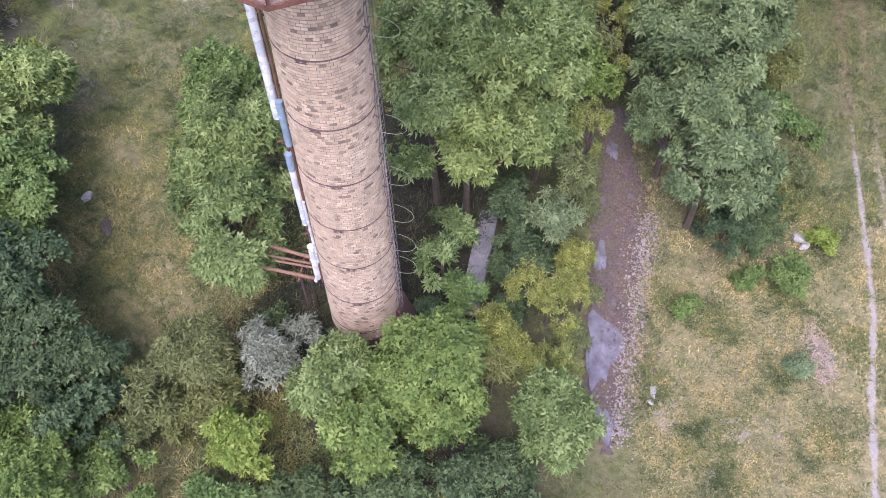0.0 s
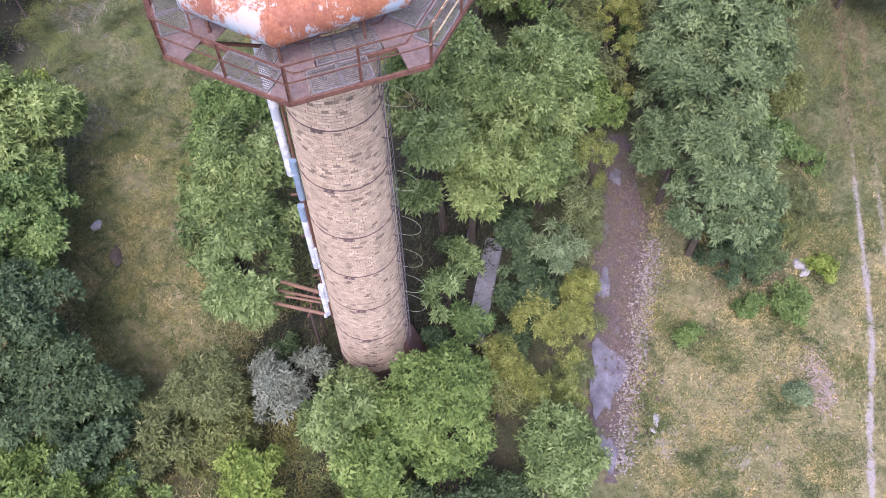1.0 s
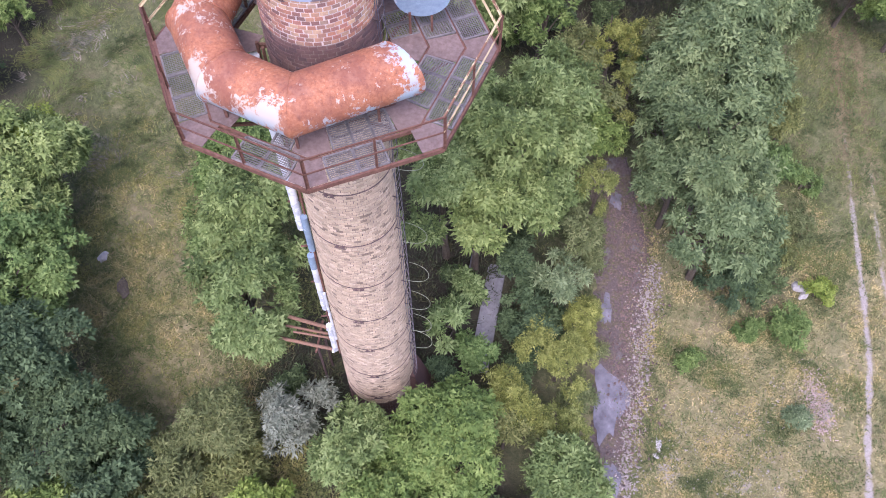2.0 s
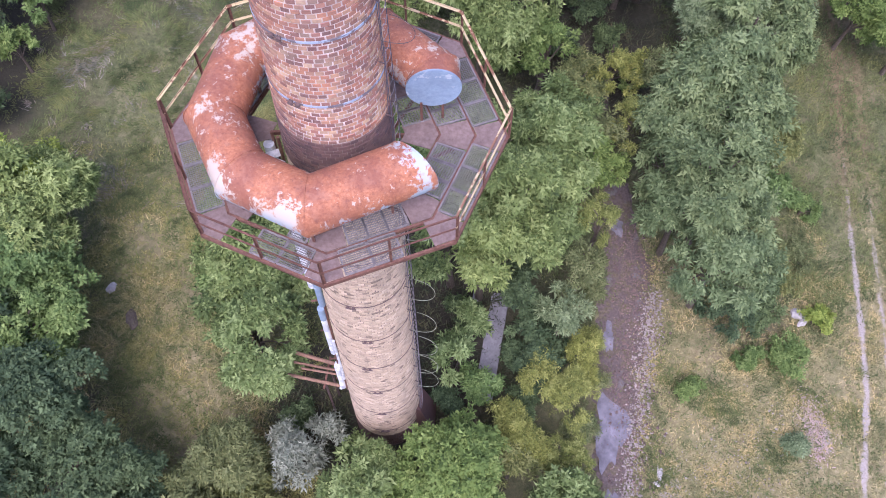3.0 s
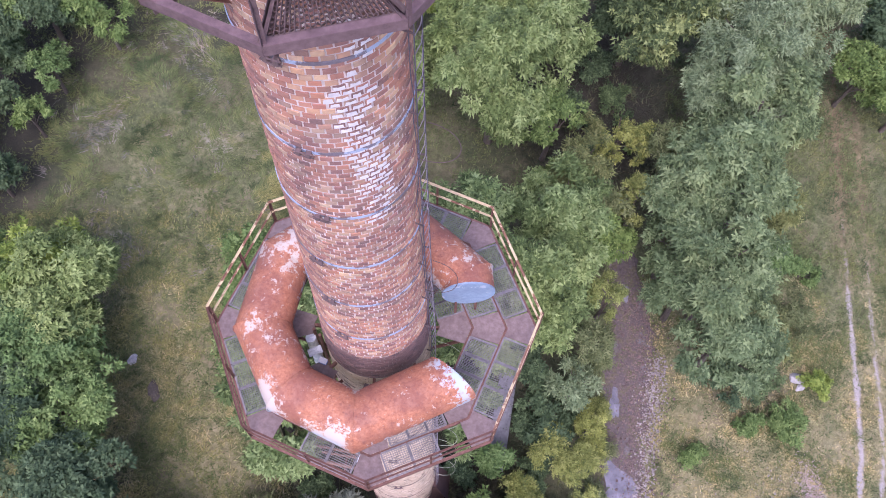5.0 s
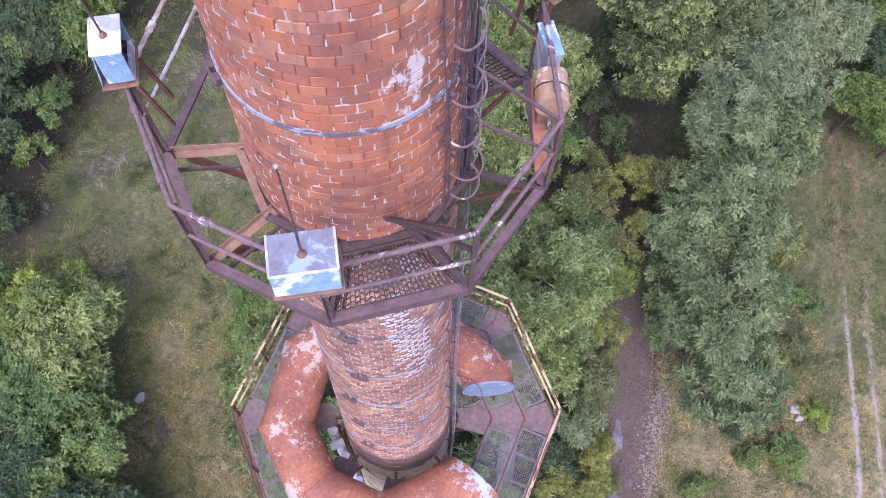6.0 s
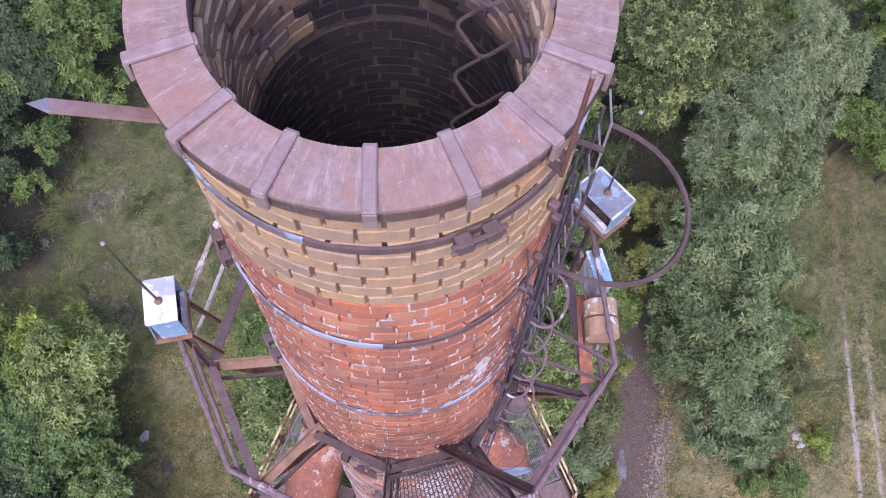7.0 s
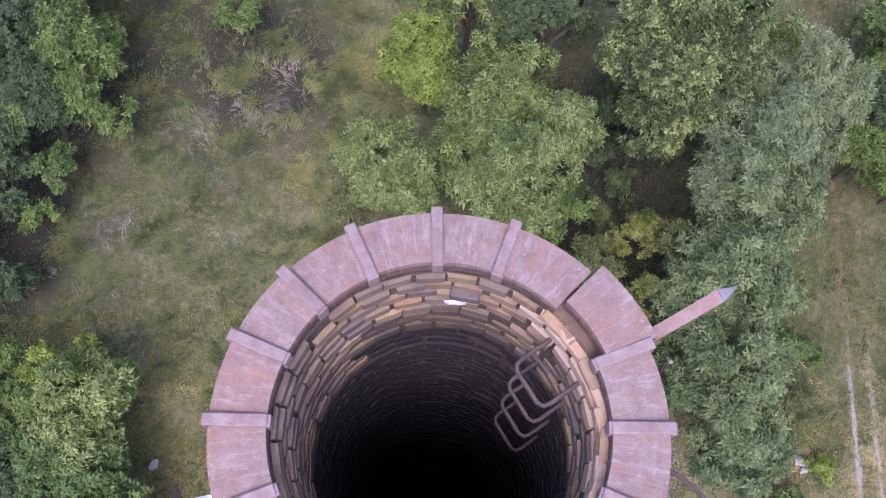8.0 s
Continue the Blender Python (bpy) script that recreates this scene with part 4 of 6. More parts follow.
def brick_course(z, r, length, rs, shift, bond, proud=0.010, tall=None, joint=0.018, rough=1.0, upright=1.0):
    """Verts and quads (five faces a brick) of one ring of bricks."""
    n = max(8, round(2 * math.pi * r / length))
    tall = tall or COURSE
    V, F, starts = [], [], []
    da = 2 * math.pi / n
    for k in range(n):
        a0 = (k + shift) * da + rs.normal(0, 0.004)
        gap = joint * upright / r / 2
        z0, z1 = z + joint * 0.5 + rs.normal(0, 0.003), z + tall - joint * 0.5 + rs.normal(0, 0.003)
        p = proud + rough * rs.uniform(-0.008, 0.012)
        a, e = a0 + gap, a0 + da - gap
        m = len(V)
        for rad_, inset in ((r - 0.05, 0.0), (r + p, 0.004)):
            for ang, zz in ((a + inset / r, z0 + inset), (e - inset / r, z0 + inset), (e - inset / r, z1 - inset), (a + inset / r, z1 - inset)):
                V.append((rad_ * math.cos(ang), rad_ * math.sin(ang), zz))
        F += [(m + 4, m + 5, m + 6, m + 7), (m, m + 1, m + 5, m + 4), (m + 1, m + 2, m + 6, m + 5), (m + 2, m + 3, m + 7, m + 6), (m + 3, m, m + 4, m + 7)]
        starts.append((a0, z))
    return V, F, starts


def brick_field(name, z0, z1, material, rs_seed, label, length=BRICK, tall=COURSE, joint=0.016, upright=1.0):
    rs = np.random.default_rng(rs_seed)
    V, F, joints = [], [], []
    z, k = z0, 0
    while z + tall <= z1 + 0.01:
        v, f, starts = brick_course(z, shaft_r(z + tall / 2) - 0.012, length, rs, 0.5 * (k % 2) + rs.normal(0, 0.05), k, proud=0.012, tall=tall, joint=joint, rough=0.6 if joint < 0.012 else 1.0, upright=upright)
        F += [tuple(i + len(V) for i in q) for q in f]
        V += v
        joints.extend(starts)
        z += tall
        k += 1
    ob = link_part(name, mesh_of(name, V, F), material, chimney, label)
    ob["kind"] = "stuff"
    return joints


brick_field("sooty_foot_bricks", -0.5, 1.9, M_BRICK_DARK, 15, "sooty bricks at the foot, darkened for the trees' shade", 0.27, 0.12)
brick_field("pale_bricks", 1.9, 26.6, M_BRICK_PALE, 11, "pale buff radial bricks in rings", 0.22, 0.14, 0.026, 0.35)
brick_field("burnt_bricks", 26.62, 28.3, M_BRICK_BURNT, 12, "sooty dark bricks above the platform", 0.225, 0.140, 0.012)
RED_JOINTS = brick_field("red_bricks", 28.32, 42.9, M_BRICK_RED, 13, "weathered red bricks with pale joints", 0.225, 0.140, 0.026)
CROWN_JOINTS = brick_field("orange_bricks", 42.96, 48.6, M_BRICK_ORANGE, 14, "orange-red bricks of the crown", 0.255, CROWN_COURSE, 0.010)

# hoops round the shaft, with their turnbuckles
def hoop(z, r, wide, thick, material, label, clamp=None, dark=None):
    ring = part("hoop", ring_profile([(r, z - wide / 2), (r + thick, z - wide / 2), (r + thick, z + wide / 2), (r, z + wide / 2)]), material, chimney, label)
    if dark is not None:
        bm = bmesh.new()
        n = 24
        rows = [[bm.verts.new(pol(rr, dark[0] + (dark[1] - dark[0]) * i / n, zz)) for i in range(n + 1)] for rr, zz in ((r + 0.002, z - wide * 0.52), (r + thick + 0.004, z - wide * 0.52), (r + thick + 0.004, z + wide * 0.52), (r + 0.002, z + wide * 0.52))]
        for A, B in zip(rows, rows[1:] + rows[:1]):
            for i in range(n):
                bm.faces.new((A[i], A[i + 1], B[i + 1], B[i]))
        part("rusted_stretch", bm, M_BAND_DARK, ring, "dark rusted stretch of the hoop")
    if clamp is not None:
        bm = bmesh.new()
        for da in (-3.6, 3.6):
            add_box(bm, (0.09, 0.10, wide * 1.7), Matrix.Translation(pol(r + 0.06, clamp + da, z)) @ Matrix.Rotation(radians(clamp + da), 4, "Z"), 0.01)
        for dz in (-0.045, 0.045):
            add_tube(bm, [pol(r + 0.085, clamp + a, z + dz) for a in (-7, -3.5, 0, 3.5, 7)], 0.016, 6)
        part("turnbuckle", bm, M_BAND_DARK, ring, "dark iron turnbuckle of the hoop")
    return ring


for z, c in ((2.9, 269), (5.84, 269), (8.98, 269), (11.99, 261), (15.0, 269), (18.2, 256), (21.5, 255), (24.6, 262)):
    hoop(z, shaft_r(z) + 0.003, 0.062, 0.012, M_BAND_DARK, "dark flat iron hoop", c)
for z, c in ((29.85, 243), (32.1, 238), (34.25, 236), (36.5, 252), (38.8, 250), (41.2, 244)):
    hoop(z, shaft_r(z) + 0.003, 0.075, 0.014, M_BAND, "blue-grey painted iron hoop", c)
for z, c, mm, dk in ((45.45, 205, M_BAND, (330, 420)), (47.75, 200, M_BAND, (266, 420)), (49.55, 292, M_BAND, (250, 330))):
    hoop(z, shaft_r(z) + 0.006, 0.07, 0.016, mm, "worn blue-grey iron hoop of the crown", c, dk)

# iron cap of plates and straps
rs = np.random.default_rng(3)
CAP_AT = (87.3, 111.0, 132.5, 153.3, 175.3, 198.0, 221.0, 244.3, 267.5, 289.5, 311.4, 333.5, 355.5, 377.5, 401.5, 425.6, 447.3)
for k in range(16):
    a0, a1 = CAP_AT[k], CAP_AT[k + 1]
    bm = bmesh.new()
    n = 5
    tilt = rs.normal(0, 0.004)
    ring_pts = []
    for rr_, z0, z1 in ((CAP_IN, -0.03, 0.02), (CAP_OUT - 0.02, -0.03, 0.0)):
        for zz in (z0, z1):
            ring_pts.append([bm.verts.new(pol(rr_, a0 + 0.2 + (a1 - a0 - 0.4) * i / n, CAP_Z + zz + tilt)) for i in range(n + 1)])
    ib, it, ob_, ot_ = ring_pts
    lip = [bm.verts.new(pol(CAP_OUT - 0.02, a0 + 0.2 + (a1 - a0 - 0.4) * i / n, CAP_Z - 0.13 + tilt)) for i in range(n + 1)]
    ilip = [bm.verts.new(pol(CAP_IN, a0 + 0.2 + (a1 - a0 - 0.4) * i / n, CAP_Z - 0.11 + tilt)) for i in range(n + 1)]
    for i in range(n):
        bm.faces.new((it[i], it[i + 1], ot_[i + 1], ot_[i]))
        bm.faces.new((ob_[i], ob_[i + 1], ib[i + 1], ib[i]))
        bm.faces.new((ot_[i], ot_[i + 1], lip[i + 1], lip[i]))
        bm.faces.new((it[i], ilip[i], ilip[i + 1], it[i + 1]))
        bm.faces.new((ilip[i], ib[i], ib[i + 1], ilip[i + 1]))
        bm.faces.new((lip[i], lip[i + 1], ob_[i + 1], ob_[i]))
    if k == 13:
        bmesh.ops.translate(bm, verts=bm.verts, vec=pol(0.07, a0 + 11, 0.03))
    part("cap_plate", bm, M_CAP, chimney)
    if k == 14:
        continue
    bm = bmesh.new()
    add_box(bm, (CAP_OUT - CAP_IN + 0.02, 0.075, 0.035), Matrix.Translation(pol((CAP_OUT + CAP_IN) / 2, a0, CAP_Z + 0.030)) @ Matrix.Rotation(radians(a0), 4, "Z"), 0.008)
    add_box(bm, (0.03, 0.075, 0.15), Matrix.Translation(pol(CAP_OUT + 0.0, a0, CAP_Z - 0.05)) @ Matrix.Rotation(radians(a0), 4, "Z"), 0.006)
    add_box(bm, (0.03, 0.075, 0.12), Matrix.Translation(pol(CAP_IN - 0.01, a0, CAP_Z - 0.03)) @ Matrix.Rotation(radians(a0), 4, "Z"), 0.006)
    part("cap_strap", bm, M_STRAP, chimney)


# ---------------------------------------------------------------- lower platform
OCT, DECK_Z, R_OUT, R_MID, R_IN, R_SHAFT = -3.0, 26.70, 4.74, 3.84, 2.84, 1.82
RAIL_Z = 27.95
platform = thing("platform", "octagonal rusty steel gallery with gratings and pipe railing round the chimney", "platform", (0, 0, 0))


def corner(r, k, z=DECK_Z):
    return pol(r, OCT + 45 * k, z)


for k in range(8):
    for r, h in ((R_OUT, 0.14), (R_MID, 0.12), (R_IN, 0.14)):
        part("ring_beam", add_bar(bmesh.new(), corner(r, k, DECK_Z - h / 2 - 0.02), corner(r, k + 1, DECK_Z - h / 2 - 0.02), 0.07, h), M_RUST, platform)
    part("radial_beam", add_bar(bmesh.new(), corner(1.6, k, DECK_Z - 0.10), corner(R_OUT - 0.05, k, DECK_Z - 0.10), 0.08, 0.14), M_RUST, platform)
    part("knee_brace", add_bar(bmesh.new(), corner(1.62, k, DECK_Z - 2.0), corner(R_MID, k, DECK_Z - 0.2), 0.08, 0.08), M_RUST, platform)
    # corner plates, a kite on each side of the corner's beam
    for r0, r1 in ((R_MID, R_OUT), (R_IN, R_MID), (R_SHAFT, R_IN)):
        bm = bmesh.new()
        a, c = corner(r0 + 0.04, k), corner(r1 - 0.04, k)
        for s in (1, -1):
            d = (corner(1, k + s) - corner(1, k)).normalized()
            wa, wc = 0.28, 0.55
            quad = [a, c, c + d * wc, a + d * wa]
            top = [bm.verts.new(p + Vector((0, 0, 0.008))) for p in quad]
            bot = [bm.verts.new(p - Vector((0, 0, 0.012))) for p in quad]
            bm.faces.new(top)
            bm.faces.new(bot[::-1])
            for i in range(4):
                bm.faces.new((top[i], bot[i], bot[(i + 1) % 4], top[(i + 1) % 4]))
        part("corner_plate", bm, M_PLATE, platform)


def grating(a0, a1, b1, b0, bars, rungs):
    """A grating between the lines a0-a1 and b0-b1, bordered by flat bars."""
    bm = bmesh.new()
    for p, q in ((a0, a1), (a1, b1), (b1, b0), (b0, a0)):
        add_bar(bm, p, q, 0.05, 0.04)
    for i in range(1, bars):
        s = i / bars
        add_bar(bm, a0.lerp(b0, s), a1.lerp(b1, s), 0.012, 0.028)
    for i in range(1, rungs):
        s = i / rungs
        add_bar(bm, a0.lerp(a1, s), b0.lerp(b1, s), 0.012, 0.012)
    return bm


MISSING = {(5, 1, 0), (6, 1, 2), (6, 1, 3), (5, 0, 0), (5, 0, 1)}
for k in range(8):
    d = (corner(1, k + 1) - corner(1, k)).normalized()
    for j, (r0, r1) in enumerate(((R_IN, R_MID), (R_MID, R_OUT))):
        r0, r1 = r0 + 0.05, r1 - 0.06
        A0, A1 = corner(r0, k) + d * 0.30, corner(r0, k + 1) - d * 0.30
        B0, B1 = corner(r1, k) + d * 0.60, corner(r1, k + 1) - d * 0.60
        n = 3
        for i in range(n):
            if (k, j, i) in MISSING:
                continue
            s0, s1 = i / n + 0.008, (i + 1) / n - 0.008
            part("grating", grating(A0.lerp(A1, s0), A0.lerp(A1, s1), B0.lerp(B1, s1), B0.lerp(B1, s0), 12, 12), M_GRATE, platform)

# inner gratings where the duct leaves the floor open
for i in range(2):
    d = (corner(1, 1) - corner(1, 0)).normalized()
    A0, A1 = corner(R_SHAFT + 0.1, 0) + d * 0.25, corner(R_SHAFT + 0.1, 1) - d * 0.25
    B0, B1 = corner(R_IN - 0.06, 0) + d * 0.55, corner(R_IN - 0.06, 1) - d * 0.55
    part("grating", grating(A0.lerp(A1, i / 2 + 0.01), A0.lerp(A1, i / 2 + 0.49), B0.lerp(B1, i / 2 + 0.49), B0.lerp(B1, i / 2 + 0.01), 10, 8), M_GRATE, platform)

# railing: posts at corners and mid-sides, two rails a side, toe plate
for k in range(8):
    rail_mat = M_RUST_PALE if k in (0, 1, 2, 3, 7) else M_RUST
    a, c = corner(R_OUT, k), corner(R_OUT, k + 1)
    up = Vector((0, 0, RAIL_Z - DECK_Z))
    part("top_rail", add_angle(bmesh.new(), a + up, c + up, 0.055), rail_mat, platform)
    part("mid_rail", add_angle(bmesh.new(), a + up * 0.52, c + up * 0.52, 0.045), rail_mat, platform)
    part("corner_post", add_angle(bmesh.new(), a - up * 0.12, a + up, 0.075), M_RUST, platform)
    m = a.lerp(c, 0.5)
    part("mid_post", add_angle(bmesh.new(), m - up * 0.12, m + up, 0.06), M_RUST, platform)


# ---------------------------------------------------------------- ring duct on the platform
DUCT_R, DUCT_Z = 0.75, 28.09
duct = thing("ring_duct", "large rust-red sheet-metal duct bent in mitred segments round the chimney", "duct", (0, 0, 0))


def duct_piece(p, q, n0, n1, sides=36):
    """A straight piece of tube from p to q, cut by the planes with normals n0 and n1."""
    bm = bmesh.new()
    d = (q - p).normalized()
    x = Vector((0, 0, 1))
    y = d.cross(x)
    rings = []
    for c, n in ((p, n0), (q, n1)):
        row = []
        for i in range(sides):
            a = 2 * math.pi * i / sides
            o = DUCT_R * (math.cos(a) * x + math.sin(a) * y)
            s = -(o.dot(n)) / d.dot(n)
            row.append(bm.verts.new(c + o + d * s))
        rings.append(row)
    for i in range(sides):
        bm.faces.new((rings[0][i], rings[0][(i + 1) % sides], rings[1][(i + 1) % sides], rings[1][i]))
    return bm


# axis of the duct: direction and distance of each bend, from the rear end round to the front end
DUCT_AXIS = [(8.6, 2.714), (17.5, 2.80), (62, 2.55), (105, 2.92), (148.1, 3.015), (188.3, 3.125), (224.8, 3.194), (261.2, 3.239), (FRONT_AZ, FRONT_R)]
pts = [pol(r, a, DUCT_Z) for a, r in DUCT_AXIS]
end_dir = pol(1, 71)
for i in range(len(pts) - 1):
    p, q = pts[i], pts[i + 1]
    d = (q - p).normalized()
    d0 = (p - pts[i - 1]).normalized() if i else d
    d1 = (pts[i + 2] - q).normalized() if i + 2 < len(pts) else end_dir
    n0_, n1_ = (d + d0).normalized(), (d + d1).normalized()
    part("segment", duct_piece(p, q, n0_, n1_), M_DUCT, duct, smooth=True)
    if i:
        bm = bmesh.new()
        n = (d + d0).normalized()
        up = Vector((0, 0, 1))
        side = n.cross(up)
        stretch = 1 / math.cos(radians(22.5))
        add_tube(bm, [p + (DUCT_R + 0.004) * (math.cos(a) * up + math.sin(a) * side * stretch) for a in (2 * math.pi * j / 40 for j in range(40))], 0.014, 6, True)
        part("weld_seam", bm, M_DUCT, duct)


def end_disc(p, n, material, label, stretch=1.0):
    bm = bmesh.new()
    up = Vector((0, 0, 1))
    side = n.cross(up).normalized()
    rim = [(DUCT_R + 0.012) * (math.cos(a) * up + math.sin(a) * side * stretch) for a in (2 * math.pi * j / 40 for j in range(40))]
    A = [bm.verts.new(p + o - n * 0.02) for o in rim]
    B = [bm.verts.new(p + o + n * 0.03) for o in rim]
    bm.faces.new(A[::-1])
    bm.faces.new(B)
    for j in range(40):
        bm.faces.new((A[j], A[(j + 1) % 40], B[(j + 1) % 40], B[j]))
    return part("end_cap", bm, material, duct, label)


end_disc(pts[0], (pts[0] - pts[1]).normalized(), M_BLUE, "faded blue round end plate")
d_last = ((pts[-1] - pts[-2]).normalized() + end_dir).normalized()
end_disc(pts[-1], d_last, M_DUCT, "rusty end plate with pale blue paint", 1 / math.cos(radians(22.5)))
# feet under the duct
for a, r in ((8.6, 2.66), (62, 2.6), (105, 2.92), (148, 3.0), (188.3, 3.1), (224.8, 3.15), (261.2, 3.2), (300, 2.75)):
    for s in (-0.3, 0.3):
        p = pol(r + s, a, DECK_Z)
        part("foot", add_bar(bmesh.new(), p, p + Vector((0, 0, 0.80)), 0.07, 0.07), M_RUST, duct)


# scrap lying on the platform beside the shaft
scrap = thing("scrap_sheet", "crumpled white sheet lying on the platform beside the shaft", "scrap", (-1.80, -0.75, DECK_Z + 0.03), rz=20)
bm = bmesh.new()
bmesh.ops.create_grid(bm, x_segments=8, y_segments=6, size=0.5)
for v in bm.verts:
    v.co = Vector((v.co.x * 0.42, v.co.y * 0.24, 0.03 + 0.03 * noise.noise(v.co * 4.0 + Vector((3, 1, 0)))))
bmesh.ops.solidify(bm, geom=bm.faces[:], thickness=0.012)
part("sheet", bm, M_RAG, scrap)
tub = thing("blue_box", "small blue and white plastic box lying on the platform", "box", (-1.55, -1.08, DECK_Z + 0.02), rz=-25)
part("body", box((0.24, 0.16, 0.12), pose(0, 0, 0.06), 0.02), M_BLUE_BOX, tub)
part("lid", box((0.25, 0.17, 0.03), pose(0, 0, 0.137), 0.01), M_RAG, tub, "white lid")

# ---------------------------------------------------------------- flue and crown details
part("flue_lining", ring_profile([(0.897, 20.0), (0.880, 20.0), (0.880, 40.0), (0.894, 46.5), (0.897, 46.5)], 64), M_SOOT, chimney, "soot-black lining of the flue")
part("crown_lining", ring_profile([(0.958, 46.5), (0.895, 46.5), (0.912, 48.72), (0.945, 49.39), (1.000, 49.94), (1.018, 49.94), (0.960, 48.6)], 64), M_JOINT_BROWN, chimney, "brown joints of the flue's mouth")


def inner_bricks(name, z0, z1, r0, r1, material, seed, label, az0=0.0, az1=360.0, length=0.205, jut=0.007, missing=0.03, tall=0.112):
    """Rings of bricks that face the flue, close in their beds, with open upright joints here and there."""
    rs = np.random.default_rng(seed)
    V, F = [], []
    z, k = z0, 0
    while z + tall <= z1 + 0.01:
        r = r0 + (r1 - r0) * (z - z0) / (z1 - z0)
        n = round(2 * math.pi * r / length)
        for i in range(n):
            a0 = 2 * math.pi * (i + 0.5 * (k % 2) + rs.normal(0, 0.06)) / n
            deg = math.degrees(a0) % 360
            if not az0 <= deg <= az1 and not az0 <= deg + 360 <= az1 or rs.random() < missing:
                continue
            a1 = a0 + 2 * math.pi / n - (0.007 if rs.random() < 0.6 else rs.uniform(0.010, 0.026))
            p = rs.uniform(-jut, jut)
            lo, hi = z + rs.uniform(0.001, 0.005 + jut * 0.5), z + tall - rs.uniform(0.001, 0.005 + jut * 0.5)
            m = len(V)
            for rr_, s in ((r + 0.035, 0.0), (r - p, 0.003 + jut * 0.3)):
                for a, zz in ((a0 + s, lo + s), (a1 - s, lo + s), (a1 - s, hi - s), (a0 + s, hi - s)):
                    V.append((rr_ * math.cos(a), rr_ * math.sin(a), zz))
            F += [(m + 7, m + 6, m + 5, m + 4), (m + 4, m + 5, m + 1, m), (m + 5, m + 6, m + 2, m + 1), (m + 6, m + 7, m + 3, m + 2), (m + 7, m + 4, m, m + 3)]
        z += tall
        k += 1
    ob = link_part(name, mesh_of(name, V, F), material, chimney, label)
    ob["kind"] = "stuff"


inner_bricks("lining_bricks", 49.39, 49.96, 0.926, 0.984, M_BRICK_INNER, 31, "yellow and grey bricks inside the mouth", 46, 326, jut=0.010, missing=0.04)
inner_bricks("lining_bricks", 49.62, 49.96, 0.948, 0.984, M_BRICK_BROKEN, 34, "pale orange bricks with broken faces inside the mouth", 327, 405, 0.20, 0.012, 0.04)
inner_bricks("lining_bricks", 49.05, 49.62, 0.910, 0.948, M_BRICK_INNER, 40, "yellow and grey bricks inside the mouth", 327, 405, 0.20, 0.012, 0.04)
inner_bricks("lining_bricks", 48.72, 49.39, 0.897, 0.926, M_BRICK_INNER, 37, "yellow and grey bricks inside the mouth", 118, 262, jut=0.009, missing=0.04)
# Bricks darken in steps with depth: soot plus painted fall-off of light
inner_bricks("dusty_bricks", 49.054, 49.39, 0.911, 0.926, M_BRICK_BROWN, 36, "dull brown bricks below the mouth", 46, 117, jut=0.010, missing=0.05)
inner_bricks("smoked_bricks", 48.72, 49.054, 0.897, 0.911, M_BRICK_SMOKED_DIM, 38, "brown smoked bricks inside the flue, darkened for its shade", 46, 117)
inner_bricks("dusty_bricks", 48.72, 49.39, 0.897, 0.926, M_BRICK_BROWN, 39, "dull brown bricks below the mouth", 263, 326)
inner_bricks("smoked_bricks", 46.53, 48.72, 0.889, 0.896, M_BRICK_SMOKED_DIM, 32, "brown smoked bricks inside the flue, darkened for its shade", 46, 326, jut=0.003)
inner_bricks("smoked_bricks", 46.53, 49.05, 0.889, 0.906, M_BRICK_SMOKED_DIM, 35, "brown smoked bricks inside the flue, darkened for its shade", 327, 405, jut=0.003)
inner_bricks("sooty_bricks", 40.0, 46.53, 0.873, 0.888, M_BRICK_SOOTY_DIM, 33, "soot-covered bricks deep in the flue, darkened for its shade", jut=0.002)
part("flue_ledge", ring_profile([(0.868, 44.3), (0.895, 44.3), (0.895, 44.4), (0.868, 44.4)], 64), M_BRICK_SOOTY_DIM, chimney, "narrow sooty ledge deep in the flue")
# broken edge of the lining
rs = np.random.default_rng(8)
for k, az in enumerate((38, 31, 25, 17, 8, 0, -9, -17, -25, -33)):
    bm = box((rs.uniform(0.06, 0.10), rs.uniform(0.16, 0.24), rs.uniform(0.05, 0.10)), None, 0.012)
    part("broken_brick", bm, M_BRICK_BROKEN if k % 3 else M_BRICK_YELLOW, chimney, "", pose(*pol(0.990, az, 49.93), rs.normal(0, 3), rs.normal(0, 5), az + rs.normal(0, 5)))
# climbing irons in the flue
out_ = pol(1, 31)
for z in (49.74, 49.22, 48.62, 47.95):
    a, c_ = pol(0.655, 40, z), pol(0.665, 11, z)
    along = c_ - a
    pts_ = [a + out_ * 0.30, a + out_ * 0.06, a + out_ * 0.02 + along * 0.04, a + along * 0.14, c_ - along * 0.14, c_ + out_ * 0.02 - along * 0.04, c_ + out_ * 0.06, c_ + out_ * 0.30]
    part("climbing_iron", tube(pts_, 0.016, 6), M_IRON_FLUE, chimney, "worn U-shaped climbing iron")

# yellow bricks under the cap, one by one
rs = np.random.default_rng(21)
yel_meshes = []
